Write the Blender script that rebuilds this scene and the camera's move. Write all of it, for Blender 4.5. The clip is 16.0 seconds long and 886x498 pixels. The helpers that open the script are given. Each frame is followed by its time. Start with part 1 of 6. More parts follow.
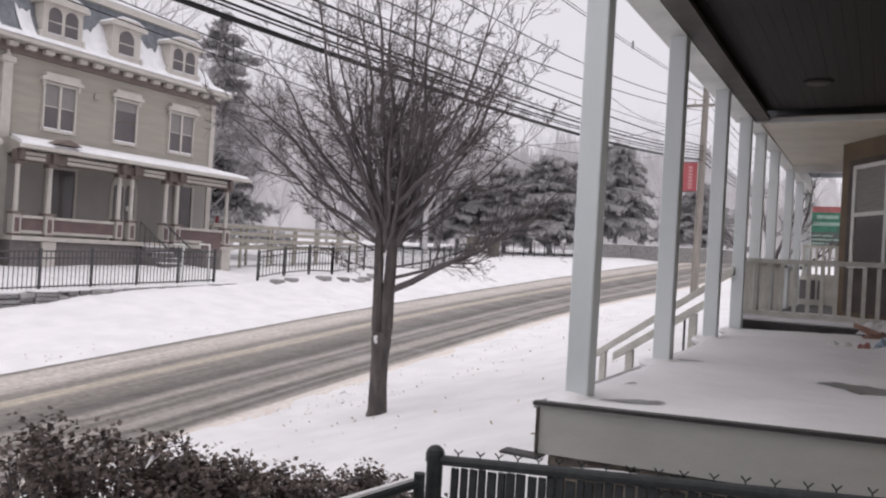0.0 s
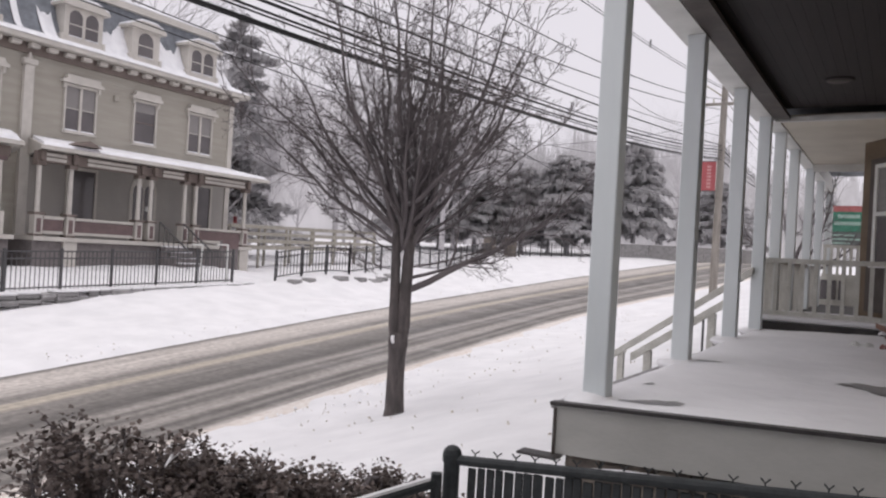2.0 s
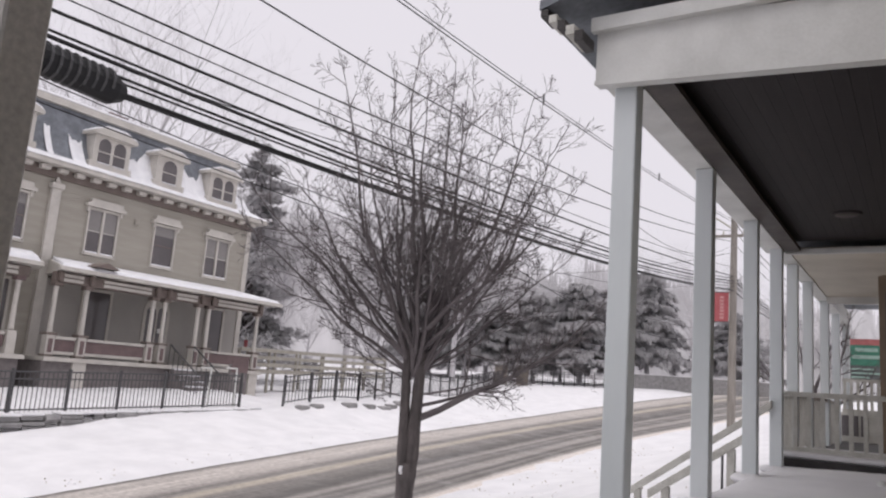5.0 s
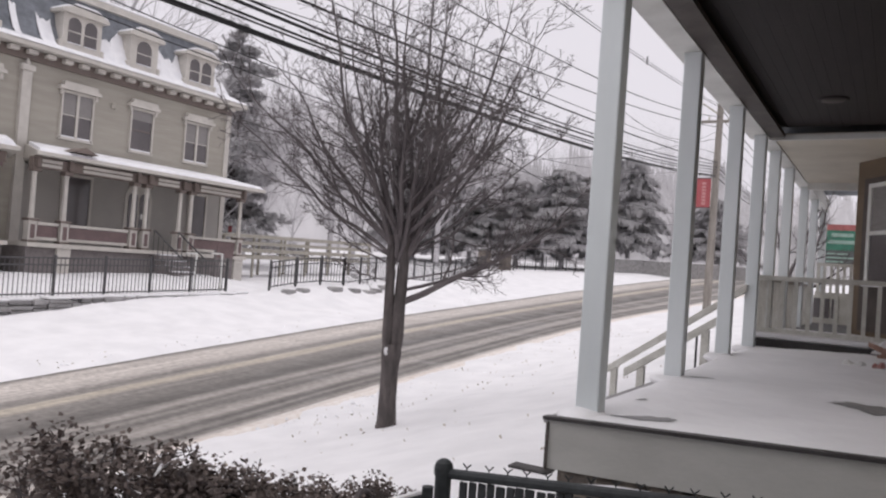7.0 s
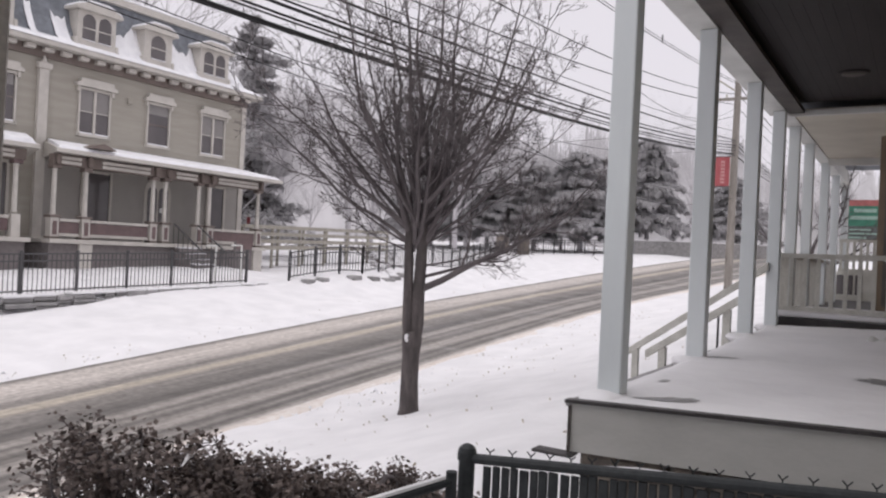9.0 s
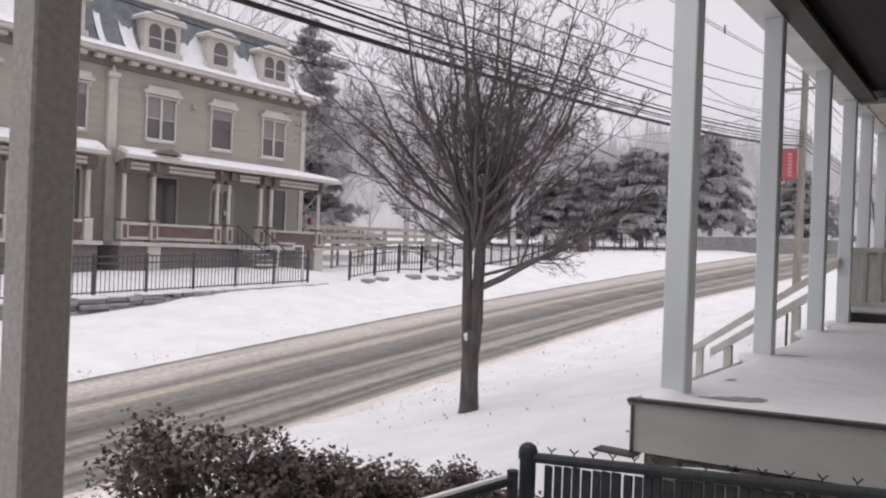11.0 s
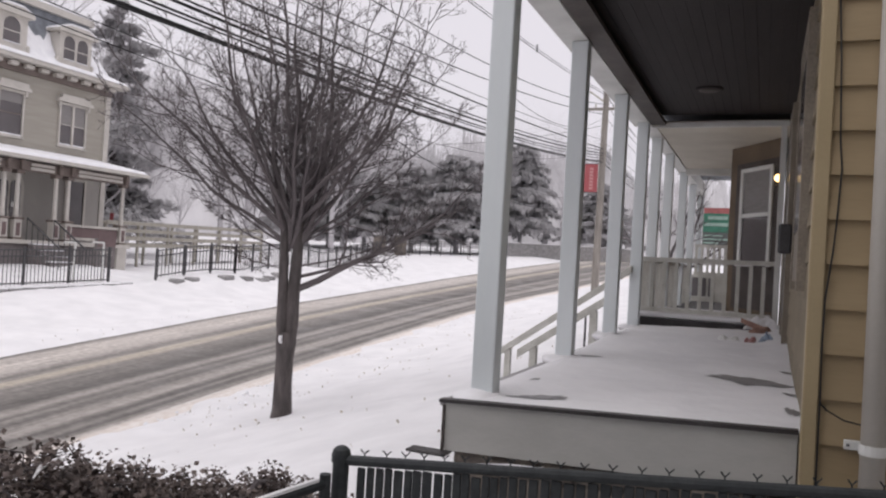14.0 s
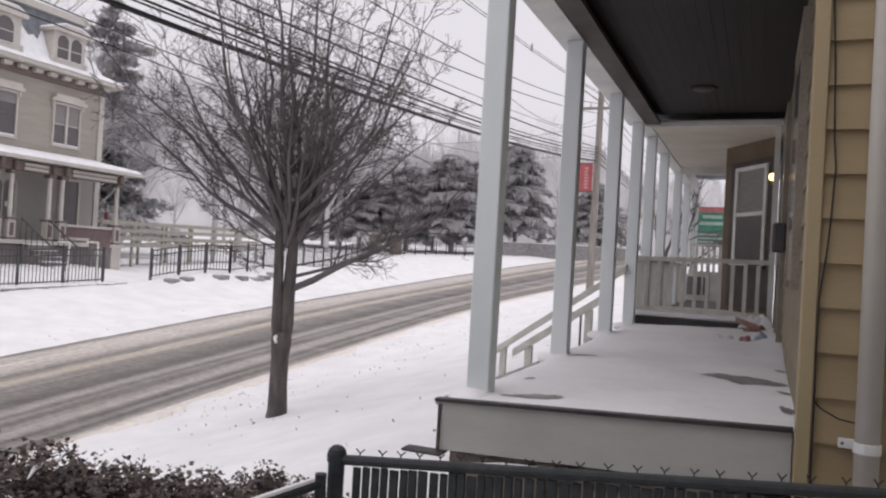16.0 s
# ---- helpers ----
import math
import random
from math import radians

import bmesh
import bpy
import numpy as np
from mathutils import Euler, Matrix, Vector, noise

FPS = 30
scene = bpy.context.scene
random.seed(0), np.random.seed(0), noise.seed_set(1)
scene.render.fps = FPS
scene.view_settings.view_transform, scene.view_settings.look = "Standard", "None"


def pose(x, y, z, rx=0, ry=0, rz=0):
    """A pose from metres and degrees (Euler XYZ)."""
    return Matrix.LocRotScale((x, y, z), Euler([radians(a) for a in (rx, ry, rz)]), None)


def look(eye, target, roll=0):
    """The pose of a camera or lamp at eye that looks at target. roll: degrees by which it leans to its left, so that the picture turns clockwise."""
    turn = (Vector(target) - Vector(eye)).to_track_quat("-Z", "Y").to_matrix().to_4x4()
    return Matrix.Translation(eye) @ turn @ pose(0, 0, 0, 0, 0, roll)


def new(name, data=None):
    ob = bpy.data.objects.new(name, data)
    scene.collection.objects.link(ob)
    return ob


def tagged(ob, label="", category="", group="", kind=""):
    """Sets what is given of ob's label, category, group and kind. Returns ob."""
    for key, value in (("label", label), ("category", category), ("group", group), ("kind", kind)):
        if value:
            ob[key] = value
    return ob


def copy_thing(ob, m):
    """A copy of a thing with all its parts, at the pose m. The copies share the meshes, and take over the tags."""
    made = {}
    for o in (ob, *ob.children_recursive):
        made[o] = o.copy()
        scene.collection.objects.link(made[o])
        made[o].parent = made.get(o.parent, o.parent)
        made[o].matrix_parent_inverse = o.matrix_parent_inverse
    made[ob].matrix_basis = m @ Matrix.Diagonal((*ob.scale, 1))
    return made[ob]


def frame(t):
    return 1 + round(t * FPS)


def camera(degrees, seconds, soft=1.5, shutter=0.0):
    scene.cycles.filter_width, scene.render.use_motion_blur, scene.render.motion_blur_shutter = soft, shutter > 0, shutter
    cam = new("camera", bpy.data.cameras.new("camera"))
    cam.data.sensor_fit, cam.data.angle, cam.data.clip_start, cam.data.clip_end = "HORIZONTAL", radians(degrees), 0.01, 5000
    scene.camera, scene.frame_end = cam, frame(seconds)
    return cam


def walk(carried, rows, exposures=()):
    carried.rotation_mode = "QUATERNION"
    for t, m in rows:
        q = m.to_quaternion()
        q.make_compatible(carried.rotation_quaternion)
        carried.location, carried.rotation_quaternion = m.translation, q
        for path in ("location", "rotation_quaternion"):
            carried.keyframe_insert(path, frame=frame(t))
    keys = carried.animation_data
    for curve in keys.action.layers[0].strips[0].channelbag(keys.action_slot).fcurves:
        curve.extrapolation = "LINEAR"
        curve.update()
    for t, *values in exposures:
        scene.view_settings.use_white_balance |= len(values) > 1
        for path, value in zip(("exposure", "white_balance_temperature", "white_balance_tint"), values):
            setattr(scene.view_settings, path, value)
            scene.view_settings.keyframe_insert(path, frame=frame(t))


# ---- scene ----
# camera: it stands on one spot of a neighbouring porch and turns
EYE = (0.0, 0.0, 2.6)
cam = camera(59.73, 16.0, soft=2.2)
# seconds, yaw, pitch, roll
TURNS = [
    (0, 29.60, 0.55, -3.37), (0.5, 29.86, 0.52, -3.34), (1, 30.10, 0.50, -3.37), (1.5, 30.53, 0.49, -3.38),
    (2, 30.85, 0.48, -3.33), (2.5, 30.84, 2.63, -4.40), (3, 31.16, 5.42, -4.57), (3.5, 31.70, 8.08, -4.37),
    (3.7, 31.80, 8.70, -4.37), (4.6, 31.75, 10.30, -4.30), (5.8, 31.31, 6.02, -4.35), (6, 31.29, 4.67, -4.35),
    (6.5, 31.01, 2.72, -4.23), (7, 30.45, 1.43, -4.21), (7.5, 30.40, 0.88, -3.94), (8, 30.09, 0.54, -3.22),
    (8.5, 30.14, 0.41, -2.87), (9, 31.81, 0.32, -2.78), (9.5, 34.09, 0.21, -2.69), (9.7, 34.66, 0.19, -2.60),
    (10.7, 36.30, 0.05, -2.20), (11.8, 35.50, -0.05, -1.90), (12, 35.46, -0.03, -1.99), (12.5, 31.35, 0.16, -2.47),
    (13, 27.86, 0.41, -2.88), (13.5, 24.27, 0.72, -3.27), (14, 22.68, 0.86, -3.38), (14.5, 22.42, 0.87, -3.31),
    (15, 22.90, 0.85, -3.36), (15.5, 22.77, 0.86, -3.36), (16, 22.33, 0.83, -3.29)]
walk(cam, [(t, pose(*EYE, 90 + p, r, w)) for t, w, p, r in TURNS])

# ---- world and light: an overcast snowy day ----
world = bpy.data.worlds.new("overcast_sky")
scene.world = world
world.use_nodes = True
wn, wl = world.node_tree.nodes, world.node_tree.links
sky = wn.new("ShaderNodeTexSky")
sky.sky_type, sky.sun_disc = "NISHITA", False
sky.sun_elevation, sky.sun_rotation = radians(75), radians(187)
sky.air_density, sky.dust_density, sky.ozone_density = 1.0, 6.0, 1.0
grey = wn.new("ShaderNodeHueSaturation")
grey.inputs["Saturation"].default_value = 0.06
wl.new(sky.outputs[0], grey.inputs["Color"])
# thick even cloud hides most of the clear sky's gradient
cloud = wn.new("ShaderNodeMix")
cloud.data_type = "RGBA"
cloud.inputs[0].default_value = 0.97
cloud.inputs[7].default_value = (7.45, 7.12, 7.7, 1)
wl.new(grey.outputs[0], cloud.inputs[6])
wl.new(cloud.outputs[2], wn["Background"].inputs["Color"])
wn["Background"].inputs["Strength"].default_value = 0.10
sun = new("sun", bpy.data.lights.new("sun", "SUN"))
sun.data.energy, sun.data.angle, sun.data.color = 1.32, radians(90), (1.0, 0.97, 0.95)
sun.matrix_world = look((0, 0, 30), (1, 8, 0))
scene.view_settings.exposure = 0.12


# ---- materials ----
def mat(name, base, rough=0.7, metal=0.0, second=None, scale=6.0, bump=0.15, grain=60.0, stretch=(1, 1, 1), mix=(0.35, 0.65), fine=0.12, vary=0.0, spec=0.3):
    """A surface of two tones in large patches, with fine grain in colour and relief."""
    m = bpy.data.materials.new(name)
    m.use_nodes = True
    n, l = m.node_tree.nodes, m.node_tree.links
    b = n["Principled BSDF"]
    b.inputs["Roughness"].default_value, b.inputs["Metallic"].default_value = rough, metal
    b.inputs["Specular IOR Level"].default_value = spec
    co, mp = n.new("ShaderNodeTexCoord"), n.new("ShaderNodeMapping")
    mp.inputs["Scale"].default_value = stretch
    l.new(co.outputs["Object"], mp.inputs["Vector"])
    big, small = n.new("ShaderNodeTexNoise"), n.new("ShaderNodeTexNoise")
    big.inputs["Scale"].default_value, big.inputs["Detail"].default_value = scale, 4
    small.inputs["Scale"].default_value, small.inputs["Detail"].default_value = grain, 3
    l.new(mp.outputs[0], big.inputs["Vector"]), l.new(mp.outputs[0], small.inputs["Vector"])
    ramp = n.new("ShaderNodeValToRGB")
    c2 = second or tuple(v * 0.8 for v in base)
    ramp.color_ramp.elements[0].position, ramp.color_ramp.elements[0].color = mix[0], (*c2, 1)
    ramp.color_ramp.elements[1].position, ramp.color_ramp.elements[1].color = mix[1], (*base, 1)
    l.new(big.outputs["Fac"], ramp.inputs["Fac"])
    over = n.new("ShaderNodeMix")
    over.data_type, over.blend_type = "RGBA", "OVERLAY"
    over.inputs[0].default_value = fine * 3
    l.new(ramp.outputs[0], over.inputs[6]), l.new(small.outputs["Fac"], over.inputs[7])
    last = over.outputs[2]
    if vary:
        info, hsv, mr = n.new("ShaderNodeObjectInfo"), n.new("ShaderNodeHueSaturation"), n.new("ShaderNodeMapRange")
        mr.inputs["To Min"].default_value, mr.inputs["To Max"].default_value = 1 - vary, 1 + vary
        l.new(info.outputs["Random"], mr.inputs["Value"]), l.new(mr.outputs[0], hsv.inputs["Value"])
        l.new(last, hsv.inputs["Color"])
        last = hsv.outputs[0]
    l.new(last, b.inputs["Base Color"])
    if bump:
        bp = n.new("ShaderNodeBump")
        bp.inputs["Strength"].default_value, bp.inputs["Distance"].default_value = bump, 0.02
        l.new(small.outputs["Fac"], bp.inputs["Height"]), l.new(bp.outputs[0], b.inputs["Normal"])
    return m


SNOW = mat("snow", (0.79, 0.78, 0.795), 0.75, second=(0.715, 0.707, 0.722), scale=1.4, bump=0.55, grain=7, fine=0.025)
ROOF_SNOW = mat("roof_snow", (0.85, 0.85, 0.87), 0.8, second=(0.74, 0.74, 0.77), scale=2.5, bump=0.3, grain=9, fine=0.03)
WHITE = mat("white_paint", (0.7, 0.735, 0.75), 0.5, second=(0.62, 0.66, 0.67), scale=2.2, bump=0.03, grain=45, stretch=(1, 1, 0.25), fine=0.015)
WHITE_TRIM = mat("white_trim_paint", (0.70, 0.70, 0.68), 0.55, second=(0.58, 0.58, 0.56), scale=3, bump=0.08, fine=0.04)
SKIRT = mat("old_white_board", (0.47, 0.465, 0.44), 0.6, second=(0.39, 0.385, 0.36), scale=1.6, bump=0.04, grain=30, stretch=(1, 1, 3), fine=0.02)
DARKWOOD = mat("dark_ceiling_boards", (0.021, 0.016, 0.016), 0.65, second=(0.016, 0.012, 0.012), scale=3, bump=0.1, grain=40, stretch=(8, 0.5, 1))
BROWN_TRIM = mat("dark_brown_trim", (0.09, 0.075, 0.068), 0.6, second=(0.06, 0.05, 0.046), scale=5, bump=0.15)
EDGE = mat("wet_deck_edge", (0.06, 0.055, 0.055), 0.5, second=(0.04, 0.036, 0.036), scale=9)
WET = mat("wet_deck_boards", (0.26, 0.25, 0.25), 0.45, second=(0.19, 0.185, 0.185), scale=9, grain=50)
CREAM = mat("cream_ceiling_paint", (0.62, 0.58, 0.50), 0.6, second=(0.52, 0.48, 0.41), scale=1.5, bump=0.06, fine=0.04)
YELLOW = mat("yellow_siding", (0.35, 0.268, 0.16), 0.55, second=(0.31, 0.235, 0.138), scale=2, bump=0.05, grain=35, stretch=(0.3, 0.3, 3), fine=0.03, vary=0.05)
YELLOW_TRIM = mat("yellow_corner_board", (0.37, 0.295, 0.18), 0.5, second=(0.34, 0.27, 0.16), scale=3, bump=0.02, fine=0.02)
BROWN_WALL = mat("brown_wall", (0.17, 0.125, 0.085), 0.65, second=(0.13, 0.095, 0.065), scale=2, bump=0.15)
STONE = mat("foundation_stone", (0.22, 0.19, 0.16), 0.85, second=(0.11, 0.095, 0.085), scale=9, bump=0.6, grain=30, vary=0.3)
MORTAR = mat("mortar", (0.2, 0.19, 0.175), 0.9, bump=0.4)
LEDGE = mat("grey_ledge_stone", (0.33, 0.32, 0.32), 0.85, second=(0.23, 0.225, 0.225), scale=4, bump=0.5, vary=0.2)
IRON = mat("black_iron", (0.075, 0.073, 0.077), 0.6, metal=0.2, second=(0.095, 0.094, 0.097), scale=8, bump=0.05)
GREENVINYL = mat("dark_green_vinyl", (0.028, 0.032, 0.034), 0.55, second=(0.04, 0.044, 0.046), scale=14, bump=0.1, spec=0.3)
BARK = mat("wet_bark", (0.13, 0.112, 0.11), 0.85, second=(0.075, 0.066, 0.065), scale=5, bump=0.8, grain=35, stretch=(2.5, 2.5, 0.5))
TWIG = mat("twig_bark", (0.15, 0.132, 0.135), 0.85, second=(0.11, 0.096, 0.099), scale=3, bump=0)
# far trees: the haze before them is put into these pale tones
FAR_TWIG = mat("haze_pale_twigs", (0.52, 0.505, 0.52), 0.9, second=(0.44, 0.425, 0.44), scale=0.3, bump=0, vary=0.12)
FAR_NEEDLE = mat("haze_pale_needles", (0.57, 0.56, 0.57), 0.9, second=(0.51, 0.50, 0.51), scale=0.3, bump=0, vary=0.08)
NEEDLE = mat("haze_lifted_needles", (0.54, 0.53, 0.54), 0.9, second=(0.43, 0.42, 0.43), scale=0.7, bump=0, vary=0.1)
def soften(m, share):
    """Needles pass on extra light, which flattens their contrast as haze would."""
    n, l = m.node_tree.nodes, m.node_tree.links
    b, o = n["Principled BSDF"], n["Material Output"]
    tr, mx = n.new("ShaderNodeBsdfTranslucent"), n.new("ShaderNodeMixShader")
    mx.inputs[0].default_value = share
    l.new(b.inputs["Base Color"].links[0].from_socket, tr.inputs["Color"])
    l.new(b.outputs[0], mx.inputs[1]), l.new(tr.outputs[0], mx.inputs[2]), l.new(mx.outputs[0], o.inputs["Surface"])


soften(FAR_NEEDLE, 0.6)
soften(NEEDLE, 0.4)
LEAF = mat("dark_hedge_leaf", (0.15, 0.118, 0.106), 0.6, second=(0.095, 0.077, 0.072), scale=7, bump=0, spec=0.2)
POLEWOOD = mat("pole_wood", (0.3, 0.275, 0.25), 0.85, second=(0.22, 0.2, 0.18), scale=2, bump=0.4, stretch=(6, 6, 0.6))
CABLE = mat("black_cable", (0.022, 0.022, 0.024), 0.6, bump=0)
# red kept dull: haze over the banner is put into its colour
REDBANNER = mat("red_banner", (0.41, 0.11, 0.12), 0.6, second=(0.36, 0.09, 0.1), scale=4, bump=0.02, fine=0.02)
SAGE = mat("sage_green_clapboard", (0.375, 0.352, 0.308), 0.65, second=(0.335, 0.312, 0.272), scale=0.7, bump=0.1, grain=20, stretch=(1, 1, 8), fine=0.04)
SAGE_DARK = mat("grey_green_wall", (0.38, 0.36, 0.335), 0.7, second=(0.33, 0.315, 0.295), scale=0.8, bump=0.1)
HOUSE_TRIM = mat("cream_house_trim", (0.56, 0.53, 0.49), 0.6, second=(0.48, 0.455, 0.42), scale=2, bump=0.1)
MAROON = mat("maroon_paint", (0.17, 0.12, 0.12), 0.6, second=(0.14, 0.1, 0.1), scale=3, bump=0.1)
BROWN_CORNICE = mat("brown_cornice", (0.19, 0.155, 0.14), 0.65, second=(0.16, 0.13, 0.115), scale=3)
SLATE = mat("slate_roof", (0.22, 0.235, 0.26), 0.7, second=(0.15, 0.16, 0.18), scale=3, bump=0.3, grain=25)
DARKGLASS = mat("dark_window_glass", (0.125, 0.112, 0.115), 0.12, second=(0.1, 0.09, 0.093), scale=0.8, bump=0, spec=0.5)
BLIND = mat("window_blind", (0.27, 0.255, 0.25), 0.7, bump=0, stretch=(1, 1, 10))
DARKVOID = mat("dark_paint_and_void_shade", (0.2, 0.18, 0.178), 0.9)
RAMPWOOD = mat("weathered_ramp_wood", (0.37, 0.35, 0.305), 0.8, second=(0.31, 0.29, 0.25), scale=4, grain=30)
# sign green and red are desaturated to paint in the haze
GREENSIGN = mat("green_sign_face", (0.06, 0.19, 0.135), 0.5, bump=0, fine=0.02)
SIGNRED = mat("sign_red_band", (0.38, 0.13, 0.13), 0.5, bump=0)
DARKSIGN = mat("dark_grey_sign_face", (0.13, 0.14, 0.14), 0.5, bump=0)
RAILWHITE = mat("worn_white_rail", (0.58, 0.57, 0.53), 0.6, second=(0.46, 0.45, 0.41), scale=6, bump=0.12)
BANNERTEXT = mat("muted_banner_lettering", (0.62, 0.33, 0.33), 0.6, bump=0)
SIGNTEXT = mat("muted_sign_lettering", (0.30, 0.42, 0.37), 0.6, bump=0)
CASING = mat("porch_side_brown_casing", (0.27, 0.235, 0.19), 0.65, second=(0.21, 0.18, 0.145), scale=4, bump=0.05)
LITTER = mat("pale_dead_grass", (0.5, 0.45, 0.39), 0.9, second=(0.4, 0.36, 0.31), scale=3, bump=0)
# a darker tan than the yellow on the same house's end wall
PORCH_WALL = mat("porch_side_tan_siding", (0.25, 0.205, 0.14), 0.65, second=(0.20, 0.165, 0.115), scale=2.5, bump=0.12, vary=0.08)
PIPE = mat("pale_downspout", (0.5, 0.475, 0.43), 0.5, second=(0.44, 0.415, 0.37), scale=2, bump=0.02, fine=0.015)
PLASTIC_RED = mat("red_plastic", (0.33, 0.16, 0.15), 0.4, bump=0.05)
CARD = mat("wet_cardboard", (0.3, 0.19, 0.15), 0.8, second=(0.22, 0.13, 0.105), scale=8, bump=0.1)
PLASTIC_BLUE = mat("blue_plastic", (0.27, 0.33, 0.42), 0.4, bump=0.05)
POSTGREY = mat("taupe_post_paint", (0.43, 0.405, 0.375), 0.6, second=(0.39, 0.37, 0.34), scale=2, bump=0.05)


def road_material():
    m = bpy.data.materials.new("slushy_asphalt")
    m.use_nodes = True
    n, l = m.node_tree.nodes, m.node_tree.links
    b = n["Principled BSDF"]
    att, co, mp = n.new("ShaderNodeAttribute"), n.new("ShaderNodeTexCoord"), n.new("ShaderNodeMapping")
    att.attribute_name = "across"
    mp.inputs["Scale"].default_value = (42.0, 0.11, 1)
    sep, comb = n.new("ShaderNodeSeparateXYZ"), n.new("ShaderNodeCombineXYZ")
    l.new(co.outputs["Object"], sep.inputs[0])
    l.new(att.outputs["Fac"], comb.inputs[0]), l.new(sep.outputs[1], comb.inputs[1])
    l.new(comb.outputs[0], mp.inputs["Vector"])
    streak, patch, grain = (n.new("ShaderNodeTexNoise") for _ in range(3))
    streak.inputs["Scale"].default_value, streak.inputs["Detail"].default_value = 2.2, 6
    patch.inputs["Scale"].default_value, patch.inputs["Detail"].default_value = 0.9, 5
    grain.inputs["Scale"].default_value, grain.inputs["Detail"].default_value = 9, 7
    l.new(mp.outputs[0], streak.inputs["Vector"])
    l.new(co.outputs["Object"], patch.inputs["Vector"]), l.new(co.outputs["Object"], grain.inputs["Vector"])
    # the tracks wander a little
    wob, add = n.new("ShaderNodeMath"), n.new("ShaderNodeMath")
    wob.operation, add.operation = "MULTIPLY_ADD", "ADD"
    wob.inputs[1].default_value, wob.inputs[2].default_value = 0.012, -0.006
    l.new(streak.outputs["Fac"], wob.inputs[0])
    l.new(att.outputs["Fac"], add.inputs[0]), l.new(wob.outputs[0], add.inputs[1])
    ramp = n.new("ShaderNodeValToRGB")
    # first dark stops: slush at the far kerb, with the bank's shadow painted in
    stops = ((0.0, 0.78), (0.012, 0.14), (0.04, 0.18), (0.075, 0.46), (0.16, 0.5), (0.245, 0.4), (0.29, 0.2), (0.325, 0.27), (0.345, 0.43), (0.39, 0.4), (0.42, 0.22), (0.5, 0.17), (0.555, 0.11), (0.6, 0.12),
             (0.625, 0.25), (0.65, 0.33), (0.675, 0.14), (0.70, 0.23), (0.735, 0.13), (0.765, 0.3), (0.815, 0.33), (0.85, 0.1), (0.88, 0.24), (0.9, 0.11), (0.92, 0.27), (0.945, 0.6), (1.0, 0.8))
    el = ramp.color_ramp.elements
    while len(el) < len(stops):
        el.new(0.5)
    for e, (p, v) in zip(el, stops):
        sand = 0.33 < p < 0.40
        e.position, e.color = p, (v * 1.0, v * (0.89 if sand else 0.915), v * (0.74 if sand else 0.85), 1)
    l.new(add.outputs[0], ramp.inputs["Fac"])
    over = n.new("ShaderNodeMix")
    over.data_type, over.blend_type = "RGBA", "OVERLAY"
    over.inputs[0].default_value = 0.6
    l.new(ramp.outputs[0], over.inputs[6]), l.new(streak.outputs["Fac"], over.inputs[7])
    over2 = n.new("ShaderNodeMix")
    over2.data_type, over2.blend_type = "RGBA", "OVERLAY"
    over2.inputs[0].default_value = 0.6
    l.new(over.outputs[2], over2.inputs[6]), l.new(grain.outputs["Fac"], over2.inputs[7])
    l.new(over2.outputs[2], b.inputs["Base Color"])
    rr = n.new("ShaderNodeMapRange")
    rr.inputs["From Min"].default_value, rr.inputs["From Max"].default_value = 0.3, 0.7
    rr.inputs["To Min"].default_value, rr.inputs["To Max"].default_value = 0.4, 0.85
    l.new(patch.outputs["Fac"], rr.inputs["Value"]), l.new(rr.outputs[0], b.inputs["Roughness"])
    bp = n.new("ShaderNodeBump")
    bp.inputs["Strength"].default_value, bp.inputs["Distance"].default_value = 0.5, 0.03
    l.new(streak.outputs["Fac"], bp.inputs["Height"]), l.new(bp.outputs[0], b.inputs["Normal"])
    return m


ROAD = road_material()


def lamp_material():
    m = bpy.data.materials.new("lit_bulb")
    m.use_nodes = True
    b = m.node_tree.nodes["Principled BSDF"]
    b.inputs["Emission Color"].default_value, b.inputs["Emission Strength"].default_value = (1.0, 0.62, 0.22, 1), 4.0
    return m


BULB = lamp_material()


# ---- building helpers ----
def thing(name, label, category, at=(0, 0, 0), group="", kind=""):
    ob = new(name)
    ob.empty_display_size = 0.1
    ob.location = at
    return tagged(ob, label, category, group, kind)


def part(name, bm, material, parent=None, label=""):
    """Links a bmesh, given in the place's own metres, as one mesh under a thing or under a part."""
    me = bpy.data.meshes.new(name)
    if isinstance(bm, bmesh.types.BMesh):
        bmesh.ops.recalc_face_normals(bm, faces=bm.faces)
        bm.to_mesh(me)
        bm.free()
    else:
        me.from_pydata(bm[0], [], bm[1])
    for mm in (material if isinstance(material, (list, tuple)) else [material]):
        me.materials.append(mm)
    ob = new(name, me)
    if parent:
        ob.parent = parent
        if parent.data is None:
            ob.matrix_parent_inverse = Matrix.Translation(parent.location).inverted()
    if label:
        ob["label"] = label
    return ob


def solid(name, bm, material, label, category, group="", kind=""):
    return tagged(part(name, bm, material), label, category, group, kind)


def box(x0, x1, y0, y1, z0, z1, bevel=0.0, bm=None):
    bm = bm or bmesh.new()
    v = [bm.verts.new(p) for p in ((x0, y0, z0), (x1, y0, z0), (x1, y1, z0), (x0, y1, z0), (x0, y0, z1), (x1, y0, z1), (x1, y1, z1), (x0, y1, z1))]
    fs = [bm.faces.new([v[i] for i in q]) for q in ((3, 2, 1, 0), (4, 5, 6, 7), (0, 1, 5, 4), (1, 2, 6, 5), (2, 3, 7, 6), (3, 0, 4, 7))]
    if bevel:
        es = {e for f in fs for e in f.edges}
        bmesh.ops.bevel(bm, geom=list(es), offset=bevel, segments=1, affect="EDGES")
    return bm


